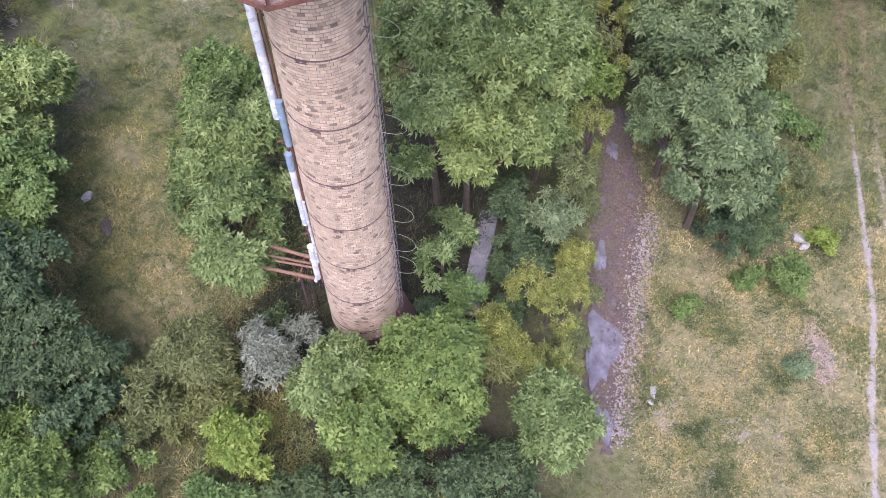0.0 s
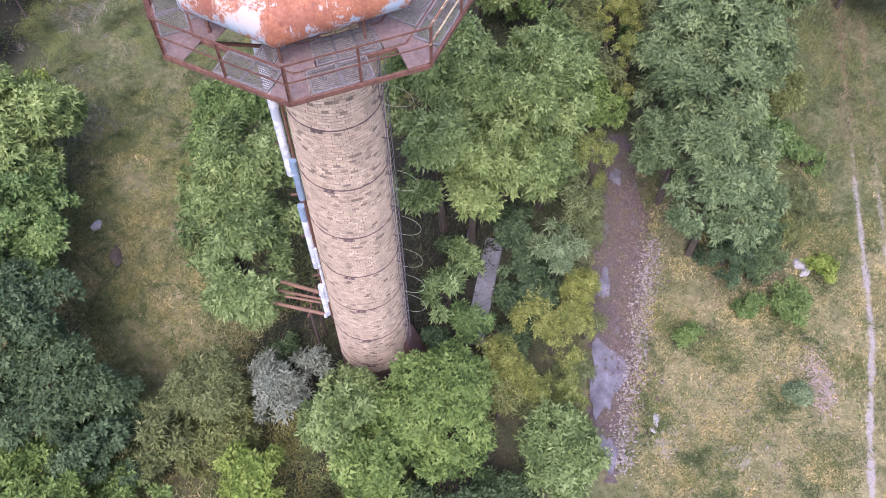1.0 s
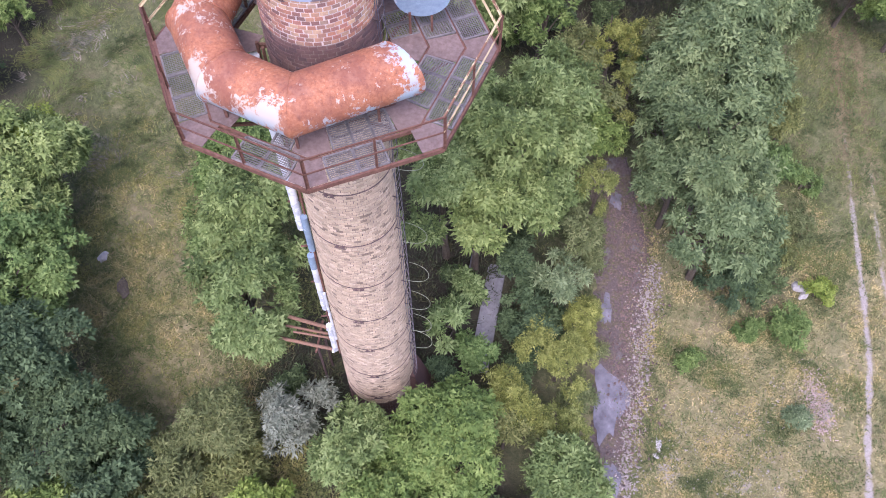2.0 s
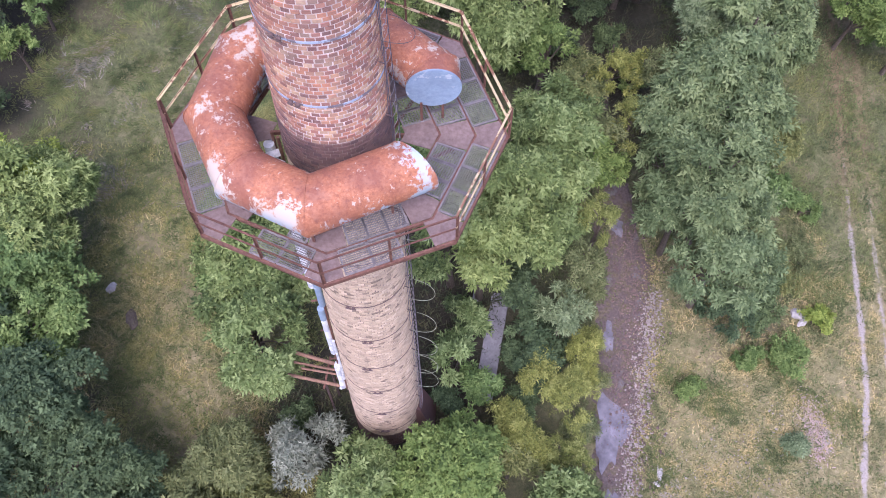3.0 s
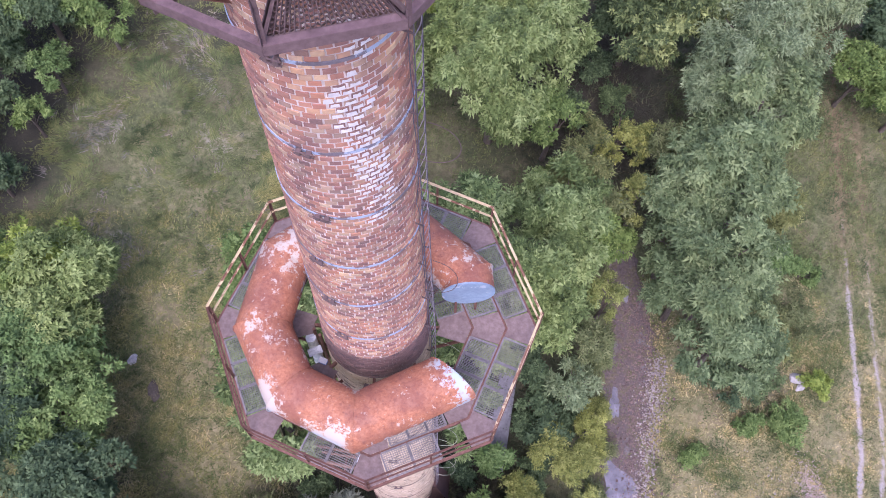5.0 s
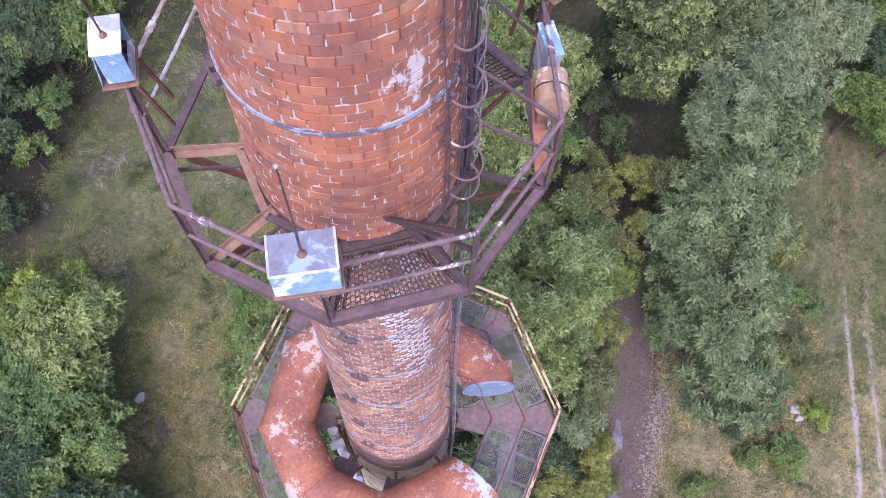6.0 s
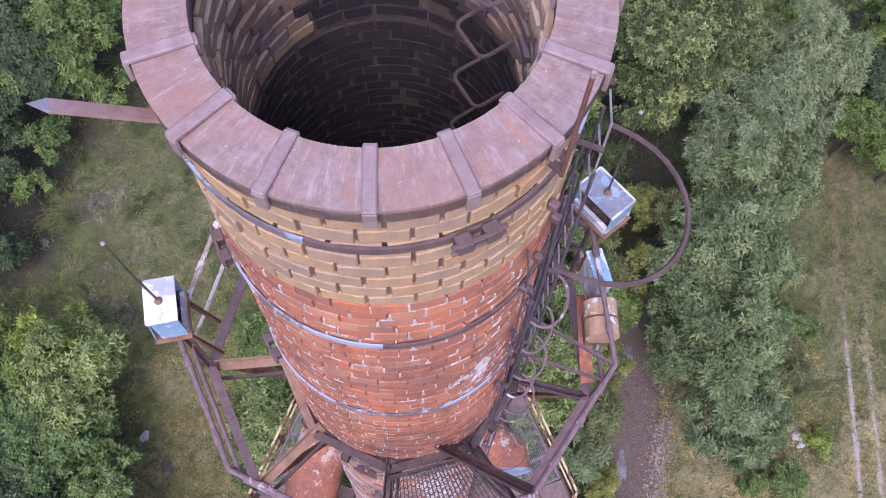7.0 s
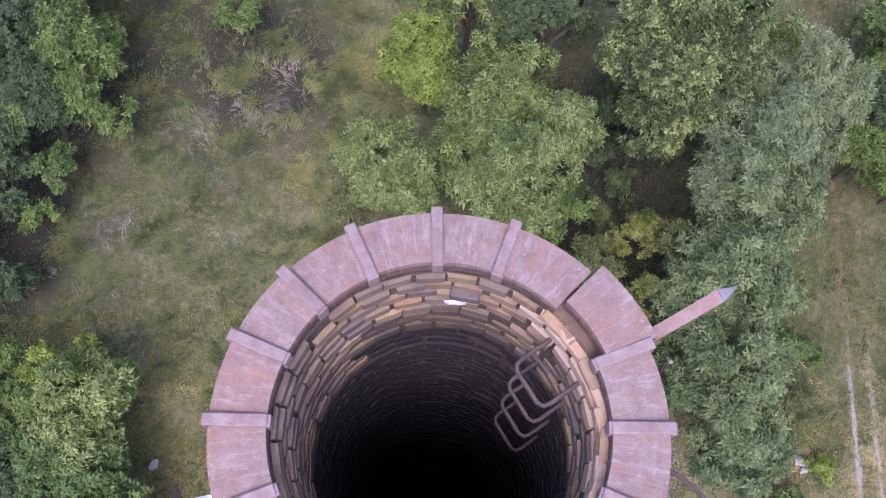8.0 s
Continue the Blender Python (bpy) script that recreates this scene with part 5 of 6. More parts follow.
for v in range(3):
    bm = bmesh.new()
    n_round = 26
    da = 2 * math.pi / n_round
    gap = 0.013 + 0.006 * v
    hgt = COURSE - 0.022
    ringv = []
    for rad_, s in ((1.20, 0.0), (1.298, 0.0), (1.305, 0.007)):
        ringv.append([bm.verts.new((rad_ * math.cos(a), rad_ * math.sin(a), zz)) for a, zz in ((gap / 2 + s, s), (da - gap / 2 - s, s), (da - gap / 2 - s, hgt - s), (gap / 2 + s, hgt - s))])
    for A, B in zip(ringv, ringv[1:]):
        for i in range(4):
            bm.faces.new((A[i], A[(i + 1) % 4], B[(i + 1) % 4], B[i]))
    bm.faces.new(ringv[-1])
    bmesh.ops.recalc_face_normals(bm, faces=bm.faces)
    me = bpy.data.meshes.new("brick")
    bm.to_mesh(me)
    bm.free()
    me.materials.append(M_BRICK_YELLOW)
    yel_meshes.append(me)
for row in range(8):
    for k in range(26):
        ob = new("brick", yel_meshes[int(rs.integers(3))])
        s = 1.004 - 0.0015 * row + rs.normal(0, 0.003)
        ob.matrix_basis = Matrix.Translation((0, 0, 48.60 + COURSE * row + rs.normal(0, 0.002))) @ Matrix.Rotation((k + 0.5 * (row % 2)) * 2 * math.pi / 26 + rs.normal(0, 0.004), 4, "Z") @ Matrix.Rotation(rs.normal(0, 0.008), 4, "X") @ Matrix.Diagonal((s + rs.normal(0, 0.003), s, 1 + rs.normal(0, 0.012), 1))
        ob.parent = chimney


def mortar_spots(name, joints, tall, share, seed, material, label):
    """Pale mortar left in upright joints, running out into the bed below."""
    rs = np.random.default_rng(seed)
    V, F = [], []

    def slab(a0, a1, b0, b1, z0, z1, r, proud):
        m = len(V)
        for rr_ in (r - 0.04, r + proud):
            for a, zz in ((a0, z0), (a1, z0), (b1, z1), (b0, z1)):
                V.append((rr_ * math.cos(a), rr_ * math.sin(a), zz))
        F.extend([(m + 4, m + 5, m + 6, m + 7), (m, m + 1, m + 5, m + 4), (m + 1, m + 2, m + 6, m + 5), (m + 2, m + 3, m + 7, m + 6), (m + 3, m, m + 4, m + 7)])
    for a, z in joints:
        patchy = 0.5 + 0.5 * math.sin(2.3 * a + 1.9 * z) * math.sin(1.1 * z - 1.7 * a + 2)
        if rs.random() > share * (0.45 + 0.8 * patchy):
            continue
        r = shaft_r(z + tall / 2)
        w = rs.uniform(0.008, 0.020) / r / 2
        lo, hi = z + rs.uniform(-0.004, 0.02), z + tall * rs.uniform(0.45, 0.95)
        slab(a - w * rs.uniform(0.8, 2.2), a + w * rs.uniform(0.8, 2.2), a - w, a + w, lo, hi, r, 0.004)
        if rs.random() < 0.6:
            slab(a - rs.uniform(0.006, 0.06), a + rs.uniform(0.006, 0.06), a - 0.02, a + 0.02, z - 0.008, z + rs.uniform(0.004, 0.012), r, 0.003)
    ob = link_part(name, mesh_of(name, V, F), material, chimney, label)
    ob["kind"] = "stuff"


mortar_spots("joint_mortar", CROWN_JOINTS, CROWN_COURSE, 0.75, 41, M_LIME, "white mortar left in upright joints")

# faded strokes of white paint down the shaft, brick by brick
# (direction, height) of each stroke's ends
STROKES = [((294, 41.9), (299, 41.2)), ((294, 40.9), (281, 40.4)), ((280, 40.3), (299, 40.4)), ((299, 40.35), (296.5, 39.85)), ((296, 39.85), (284, 39.75)), ((281, 40.3), (284, 39.3)), ((285, 39.5), (297.5, 39.12)), ((284, 39.25), (284.2, 38.95)),
           ((285.4, 38.85), (288.4, 38.05)), ((299, 38.9), (304.3, 38.1)), ((289, 37.3), (294, 37.88)), ((294, 37.9), (303.5, 37.9)), ((303.5, 37.8), (306, 37.35)), ((293, 37.6), (301, 37.35)), ((291, 36.9), (306.5, 37.0)), ((306, 36.95), (305.5, 36.5)), ((294, 36.28), (301, 36.32))]
rs = np.random.default_rng(77)
V, F = [], []
for a, z in RED_JOINTS:
    da = 2 * math.pi / round(2 * math.pi * (shaft_r(z + 0.07) - 0.012) / 0.225)
    mid_az, mid_z = math.degrees(a + da / 2) % 360, z + 0.07
    near_ = 9.0
    for (a0, z0), (a1, z1) in STROKES:
        k_ = shaft_r(mid_z) * math.pi / 180
        px, py, qx, qy = (mid_az - a0) * k_, mid_z - z0, (a1 - a0) * k_, z1 - z0
        s_ = min(1.0, max(0.0, (px * qx + py * qy) / (qx * qx + qy * qy)))
        near_ = min(near_, math.hypot((px - s_ * qx) * 0.75, py - s_ * qy))
    if near_ > 0.125 or rs.random() < 0.05:
        continue
    r = shaft_r(z + 0.07) + 0.011
    e0, e1 = a + 0.010 + rs.uniform(0, 0.02), a + da - 0.010 - rs.uniform(0, 0.03)
    lo, hi = z + 0.014 + rs.uniform(0, 0.03), z + 0.126 - rs.uniform(0, 0.02)
    m_ = len(V)
    ends = [(e0, lo + rs.uniform(-0.01, 0.01)), ((e0 + e1) / 2, lo + rs.uniform(-0.01, 0.02)), (e1, lo + rs.uniform(-0.01, 0.01)), (e1 - rs.uniform(0, 0.02), hi), ((e0 + e1) / 2, hi - rs.uniform(-0.01, 0.03)), (e0 + rs.uniform(0, 0.02), hi)]
    V += [((r + d_) * math.cos(t_), (r + d_) * math.sin(t_), z_) for d_ in (0.0, 0.005) for t_, z_ in ends]
    F += [(m_ + 6, m_ + 7, m_ + 10, m_ + 11), (m_ + 7, m_ + 8, m_ + 9, m_ + 10)] + [(m_ + i, m_ + (i + 1) % 6, m_ + 6 + (i + 1) % 6, m_ + 6 + i) for i in range(6)]
ob = link_part("white_paint", mesh_of("white_paint", V, F), M_PAINT, chimney, "flaking strokes of white paint on the bricks")
ob["kind"] = "stuff"

# lightning rods at the cap
for az, z_tip in ((200, 50.12), (20, 50.42)):
    rod = thing("lightning_rod", "pointed flat iron lightning rod with pale worn tip", "lightning rod", (0, 0, 0), group="lightning rods")
    a, c = pol(1.20, az, z_tip - 0.60), pol(1.89, az, z_tip)
    d = (c - a).normalized()
    sd = pol(1, az + 90)
    bm = bmesh.new()
    add_bar(bm, a, a + d * 0.80, 0.080, 0.03)
    part("shank", bm, M_ROD, rod)
    bm = bmesh.new()
    b0 = a + d * 0.802
    nn = d.cross(sd)
    base = [bm.verts.new(b0 + sd * 0.040 * i + nn * 0.015 * j) for i, j in ((1, 1), (-1, 1), (-1, -1), (1, -1))]
    tip = bm.verts.new(c)
    bm.faces.new(base[::-1])
    for i in range(4):
        bm.faces.new((base[i], base[(i + 1) % 4], tip))
    part("tip", bm, M_ROD_TIP, rod, "bluish pointed tip")

# rag caught in the flue's mouth
rs = np.random.default_rng(12)
bm = bmesh.new()
bmesh.ops.create_icosphere(bm, subdivisions=3, radius=0.075)
for v in bm.verts:
    v.co *= 1 + 0.45 * noise.noise(v.co * 22) + 0.2 * noise.noise(v.co * 60)
    v.co.y *= 0.30
    v.co.z *= 0.75
    v.co.x *= 1.6
rag = tagged(part("rag", bm, M_RAG, None, "", pose(0.226, 0.918, 49.590)), "crumpled white rag caught on bricks inside the flue's mouth", "rag")
part("brick", box((0.13, 0.20, 0.10), None, 0.012), M_BRICK_INNER, chimney, "brick jutting out over the rag", pose(*pol(0.975, 76, 49.715), 0, 0, 76))
rim_rod = thing("rim_rod", "upright rusty iron rod fixed outside the cap", "iron rod", (0.965, -1.02, 49.78))
part("shank", tube([(0, 0, 0), (0, 0, 0.94)], 0.014, 8), M_RUST, rim_rod)
part("tip", tube([(0, 0, 0.942), (0, 0, 0.98)], 0.011, 8), M_IRON_WORN, rim_rod, "pale worn tip")
for z in (0.05, 0.20):
    part("holder", add_bar(bmesh.new(), (0, 0, z), (-0.06, 0.06, z), 0.05, 0.02), M_IRON_DARK, rim_rod)

# ---------------------------------------------------------------- upper gallery with warning lights
GZ, GR, GI, NG, G0 = 42.95, 2.48, 1.50, 9, 182.0
gallery = thing("gallery", "narrow rusty iron gallery of nine sides below the chimney's crown", "gallery", (0, 0, 0))


def gcorner(r, k, z=GZ):
    return pol(r, G0 + 40.0 * k, z)


part("clamp_ring", ring_profile([(1.335, GZ - 0.32), (1.44, GZ - 0.32), (1.44, GZ - 0.02), (1.335, GZ - 0.02)], 72), M_IRON_DARK, gallery, "dark iron ring clamped round the shaft")
TOP = 1.68
for k in range(NG):
    a, c = gcorner(GR, k), gcorner(GR, k + 1)
    up = Vector((0, 0, 1))
    bm = bmesh.new()
    add_bar(bm, a, c, 0.05, 0.17)
    add_bar(bm, a * 0.985 + up * (GZ * 0.015 + 0.085), c * 0.985 + up * (GZ * 0.015 + 0.085), 0.11, 0.014)
    part("outer_beam", bm, M_IRON_PURPLE, gallery)
    part("inner_bar", add_bar(bmesh.new(), gcorner(GI + 0.03, k, GZ + 0.03), gcorner(GI + 0.03, k + 1, GZ + 0.03), 0.10, 0.02), M_BEAM_TAN if k in (0, 8) else M_IRON_DARK, gallery)
    part("radial_beam", add_angle(bmesh.new(), gcorner(1.40, k), gcorner(GR - 0.03, k), 0.11), M_BEAM_TAN if k in (0, 1, 7, 8) else M_IRON_DARK, gallery)
    sd = pol(1, G0 + 40 * k + 90) * 0.10 - up * 0.22
    part("tie_bar", add_bar(bmesh.new(), gcorner(1.40, k) + sd, gcorner(GR - 0.06, k) + sd, 0.04, 0.05), M_IRON_DARK, gallery)
    part("knee_brace", add_angle(bmesh.new(), gcorner(1.38, k, GZ - 0.95), gcorner(GR - 0.25, k, GZ - 0.10), 0.07), M_RUST, gallery)
    post = part("rail_post", add_angle(bmesh.new(), a - up * 0.05, a + up * TOP, 0.06), M_IRON_PURPLE, gallery)
    rail_mat = M_RAIL_PALE if k in (7, 8) else M_RAIL_WORN
    part("top_rail", tube([a + up * TOP, c + up * TOP], 0.030, 8), rail_mat, gallery)
    part("mid_rail", tube([a + up * 0.95, c + up * 0.95], 0.026, 8), rail_mat, gallery)
    for s in (0.25, 0.55, 0.8):
        p = a.lerp(c, s) + up * TOP
        d = (c - a).normalized() * 0.06
        part("pipe_coupling", tube([p - d, p + d], 0.043, 8), rail_mat, gallery)
for k in (2, 5):
    a0_, a1_ = gcorner(GI + 0.14, k, GZ + 0.06), gcorner(GI + 0.14, k + 1, GZ + 0.06)
    b1_, b0_ = gcorner(GR - 0.10, k + 1, GZ + 0.06), gcorner(GR - 0.10, k, GZ + 0.06)
    bm = bmesh.new()
    for p, q in ((a0_, a1_), (a1_, b1_), (b1_, b0_), (b0_, a0_)):
        add_bar(bm, p, q, 0.05, 0.05)
    n = 26
    for i in range(1, n):
        s = i / n
        add_bar(bm, a0_.lerp(a1_, s), b0_.lerp(b1_, min(1, s + 0.03)), 0.014, 0.05)
    for i in range(1, 9):
        s = i / 9
        p, q = a0_.lerp(b0_, s), a1_.lerp(b1_, s)
        zig = [p.lerp(q, j / 26) + (b0_ - a0_).normalized() * (0.022 if j % 2 else -0.022) for j in range(27)]
        for u_, v_ in zip(zig, zig[1:]):
            add_bar(bm, u_, v_, 0.011, 0.03)
    part("expanded_grating", bm, M_IRON_DARK, gallery, "dark rusty expanded-metal floor")


# lugs of the clamp ring
for k in range(14):
    az = 8 + 360 * k / 14
    part("ring_lug", box((0.16, 0.10, 0.20), Matrix.Translation(pol(1.48, az, GZ - 0.14)) @ Matrix.Rotation(radians(az), 4, "Z"), 0.012), M_IRON_DARK, gallery)
# stays of the ladder's landing
for p, q in (((0.39, -1.36, 43.5), (1.31, -2.10, 44.60)), ((0.52, -1.33, 43.42), (1.31, -2.10, 43.15)), ((0.45, -1.35, 43.46), (1.45, -1.95, 43.75))):
    part("landing_stay", add_angle(bmesh.new(), p, q, 0.075), M_IRON_DARK, gallery)


def light_box(az, r, z, turn, mast, w=0.50, dp=0.38, h=0.44, roof=None):
    """A sheet-metal housing, open towards the chimney, with lamp holders and a mast."""
    root = tagged(new("warning_light_box"), "weathered aluminium warning-light housing, open at the back, on the gallery rail", "light box", "warning-light housings")
    root.empty_display_size = 0.2
    root.matrix_basis = pose(*pol(r, az, z), 0, 0, az + turn)
    t = 0.015

    def plate(name, size, at, material, rx=0.0, ry=0.0):
        return part(name, box(size, pose(*at, rx, ry, 0), 0.006), material, root)
    plate("top_panel", (dp, w, t), (0, 0, h), roof or M_ALU)
    plate("front_panel", (t, w, h - 0.04), (dp / 2 + 0.02, 0, h / 2 + 0.01), M_ALU_BLUE, 0, -7)
    for s in (1, -1):
        plate("side_panel", (dp - t * 2, t, h - 0.08), (-t / 2, s * (w / 2 - t / 2), h / 2 + 0.03), M_ALU_BLUE)
    plate("base_plate", (dp + 0.08, w + 0.05, 0.03), (0.03, 0, 0.0), M_RUST_BROWN)
    plate("back_tray", (0.05, w - 0.04, 0.14), (-dp / 2 + 0.03, 0, 0.12), M_ALU)
    for yy in (-0.17, 0.0, 0.17):
        bm = tube([(-0.06, yy, 0.035), (-0.06, yy, 0.20)], 0.055, 12)
        part("lamp_holder", bm, M_IRON_DARK, root)
    # hemmed edges of the top and the rusty foot of the mast
    for s in (1, -1):
        part("hem", add_bar(bmesh.new(), (-dp / 2, s * w / 2, h + 0.006), (dp / 2, s * w / 2, h + 0.006), 0.022, 0.022), M_ALU, root)
    part("hem", add_bar(bmesh.new(), (dp / 2 + 0.004, -w / 2, h + 0.006), (dp / 2 + 0.004, w / 2, h + 0.006), 0.022, 0.022), M_ALU, root)
    if mast:
        bm = bmesh.new()
        bmesh.ops.create_cone(bm, cap_ends=True, segments=12, radius1=0.048, radius2=0.022, depth=0.06, matrix=Matrix.Translation((0.02, 0.0, h + 0.035)))
        part("mast_foot", bm, M_RUST_BROWN, root, "rusty foot of the antenna rod")
        bm = bmesh.new()
        add_tube(bm, [(0.02, 0.0, h), (0.03, 0.01, h + 0.4), (0.04, 0.02, h + 0.74)], 0.013, 8)
        add_tube(bm, [(0.04, 0.02, h + 0.72), (0.05, 0.03, h + 1.60)], 0.009, 6)
        rod = part("antenna_rod", bm, M_IRON_DARK, root)
        bm = bmesh.new()
        bmesh.ops.create_uvsphere(bm, u_segments=8, v_segments=6, radius=0.022, matrix=Matrix.Translation((0.05, 0.03, h + 1.62)))
        part("tip", bm, M_STONE, rod, "pale knob at the rod's end")
    for s in (1, -1):
        part("bracket", add_bar(bmesh.new(), (-0.10, s * 0.2, 0.02), (-0.30, s * 0.2, -0.95), 0.04, 0.04), M_RUST, root)
    return root


light_box(180, 2.46, 44.74, 8, True, 0.48, 0.32, 0.58)
light_box(264.0, 2.80, 45.50, 12, True, 0.60, 0.40, 0.38, M_ALU_DULL)
light_box(23, 2.56, 44.80, 14, True, 0.54, 0.36, 0.50, M_ALU_DULL)

# switch cabinet and small tank at the rail
cab = thing("switch_cabinet", "flat pale blue metal cabinet fixed to the gallery rail", "cabinet", pol(2.40, 10, 43.78), rz=10)
part("body", box((0.17, 0.46, 0.70), pose(0, 0, 0.35), 0.015), M_ALU, cab)
part("lid", box((0.20, 0.50, 0.03), pose(0, 0, 0.715), 0.008), M_ALU_BLUE, cab)
tank = thing("small_tank", "small rust-streaked sheet-metal tank on the gallery", "tank", pol(2.36, 357, 43.80), rz=357)
bm = bmesh.new()
bmesh.ops.create_cone(bm, cap_ends=True, segments=20, radius1=0.20, radius2=0.20, depth=0.44, matrix=pose(0, 0, 0.42, 90, 0, 0))
part("drum", bm, M_TANK, tank, smooth=False)
part("saddle", box((0.30, 0.38, 0.22), pose(0, 0, 0.10), 0.02), M_RUST_BROWN, tank)
part("strap", tube([(0.207 * math.cos(a), 0.0, 0.42 + 0.207 * math.sin(a)) for a in (2 * math.pi * i / 20 for i in range(20))], 0.012, 5, True), M_RUST, tank)

# loose rusty sheet leaning along the rail
sheet = thing("rusty_sheet", "narrow orange-rusted metal sheet leaning along the gallery rail", "metal sheet", (0, 0, 0))
part("sheet", add_bar(bmesh.new(), (2.28, 0.37, 43.72), (2.32, -0.60, 43.12), 0.16, 0.03), M_DUCT, sheet)

# ---------------------------------------------------------------- ladder up the shaft
LAZ = 345.0
ladder = thing("ladder", "rusty iron climbing ladder with wide safety hoops fixed to the chimney", "ladder", (0, 0, 0))
lpts = [z for z in np.arange(2.5, 50.0, 1.5)]
for s in (-1, 1):
    line = [pol(shaft_r(z) + 0.17, LAZ + math.degrees(s * 0.22 / shaft_r(z)), z) for z in lpts]
    part("stile", tube(line, 0.013, 6), M_CABLE, ladder)
for i, z in enumerate(np.arange(2.6, 49.4, 0.42)):
    r = shaft_r(z) + 0.17
    da = math.degrees(0.22 / shaft_r(z))
    part("rung", tube([pol(r, LAZ - da, z), pol(r + 0.02, LAZ, z), pol(r, LAZ + da, z)], 0.009, 5), M_RUNG, ladder)
for i, z in enumerate(np.arange(3.1, 49.4, 2.1)):
    r = shaft_r(z)
    for s in (-1, 1):
        da = math.degrees(s * 0.22 / r)
        part("wall_bracket", add_bar(bmesh.new(), pol(r - 0.03, LAZ + da, z), pol(r + 0.18, LAZ + da, z), 0.035, 0.02), M_IRON_DARK, ladder)


def cage_hoop(z, reach, material, thick=0.010, az=LAZ, half=0.40):
    r = shaft_r(z) + 0.15
    out, sd = pol(1, az), pol(1, az + 90)
    pts_ = []
    for i in range(17):
        a = math.pi * i / 16
        pts_.append(out * (r + reach * math.sin(a) ** 0.8) + sd * (half * math.cos(a)) + Vector((0, 0, z - 0.12 * math.sin(a))))
    return part("safety_hoop", tube(pts_, thick, 6), material, ladder)


for z in (7.3, 9.2, 11.5, 14.1, 17.2, 21.9, 25.3):
    cage_hoop(z, 0.92, M_HOOP)
for z in (31.4, 37.6):
    cage_hoop(z, 0.72, M_IRON_DARK, 0.010)
cage_hoop(48.75, 0.74, M_IRON_DARK, 0.020, 334, 0.58)
for z, reach in ((47.2, 0.20), (46.4, 0.16), (45.5, 0.22), (44.7, 0.18), (44.0, 0.26), (43.5, 0.22)):
    cage_hoop(z, reach, M_RAIL_WORN, 0.014, 326, 0.24)
# stays from the shaft to the gallery's rail
for az0, z0, k, z1 in ((8, 46.9, 5, 44.6), (4, 45.9, 5, 43.9), (350, 45.0, 4, 44.6), (340, 44.3, 4, 43.9), (20, 46.2, 5, 44.6)):
    part("rail_stay", add_bar(bmesh.new(), pol(shaft_r(z0), az0, z0), gcorner(GR, k, z1), 0.035, 0.035), M_IRON_PURPLE, gallery)
# small clips on the cables
for i in range(14):
    z = 43.6 + 0.42 * i
    part("cable_clip", box((0.07, 0.06, 0.09), Matrix.Translation(pol(shaft_r(z) + 0.05, 321 + 5 * math.sin(1.7 * i), z)) @ Matrix.Rotation(radians(321), 4, "Z"), 0.012), M_IRON_PURPLE, ladder)
# loose cables beside the ladder
rs = np.random.default_rng(17)
for c in range(10):
    off = (-9, -6, 7, 10, 13, -13, -4, 16, -23, -29)[c]
    line = []
    for z in np.arange(2.0 if c == 1 else 42.4, 49.3, 0.7):
        line.append(pol(shaft_r(z) + 0.04 + 0.07 * rs.random(), LAZ + off + rs.normal(0, 1.6), z))
    cable = thing("cable", "loose dark cable hanging along the chimney beside the ladder", "cable", (0, 0, 0), group="cables on the chimney")
    part("sheath", tube(line, 0.010 if c == 1 else 0.009 if c > 7 else 0.012 + 0.004 * (c % 2), 5), M_CABLE, cable)

# ---------------------------------------------------------------- lagged pipes down the shaft
riser = thing("pipe_riser", "white and pale blue lagged pipes with gaps, clamped down the shaft", "pipe", (0, 0, 0))
for az, r, z0, z1, rad_, mm, lab in ((188, 1.98, 17.3, 26.6, 0.155, M_WHITE, "white lagging"), (196, 1.80, 16.0, 18.4, 0.13, M_BLUE, "pale blue lagging"), (189, 1.93, 14.2, 15.2, 0.145, M_BLUE, "pale blue lagging"), (189, 1.93, 10.4, 14.2, 0.14, M_WHITE, "white lagging"),
                                 (190, 1.96, 5.8, 8.6, 0.15, M_WHITE, "white lagging"), (199, 1.80, 7.6, 12.4, 0.06, M_WHITE, "bare white pipe")):
    bm = tube([pol(r, az, z0), pol(r, az, z1)], rad_, 18)
    p = part("lagging", bm, mm, riser, lab)
    for z in np.arange(z0 + 0.5, z1, 1.1):
        part("joint_band", tube([pol(r, az, z - 0.03), pol(r, az, z + 0.03)], rad_ + 0.012, 18), mm, riser)
for az, r in ((192, 1.80), (185, 1.95)):
    part("bare_pipe", tube([pol(r, az, 5.4), pol(r - 0.05, az, 15), pol(r - 0.12, az, 27)], 0.05, 8), M_RUST, riser, "bare rusty pipe")
for z in (7.0, 9.6, 13.0, 16.0, 19.2, 22.4, 25.4):
    bm = bmesh.new()
    add_bar(bm, pol(shaft_r(z) - 0.03, 189, z), pol(2.2, 189, z), 0.06, 0.06)
    add_bar(bm, pol(shaft_r(z) + 0.05, 183, z - 0.45), pol(2.12, 189, z - 0.03), 0.04, 0.04)
    part("bracket", bm, M_RUST, riser)
# pipes that lead away from the foot of the riser
bridge = thing("pipe_bridge", "four rusty pipes leading away from the chimney on a steel trestle", "pipe", (0, 0, 0))
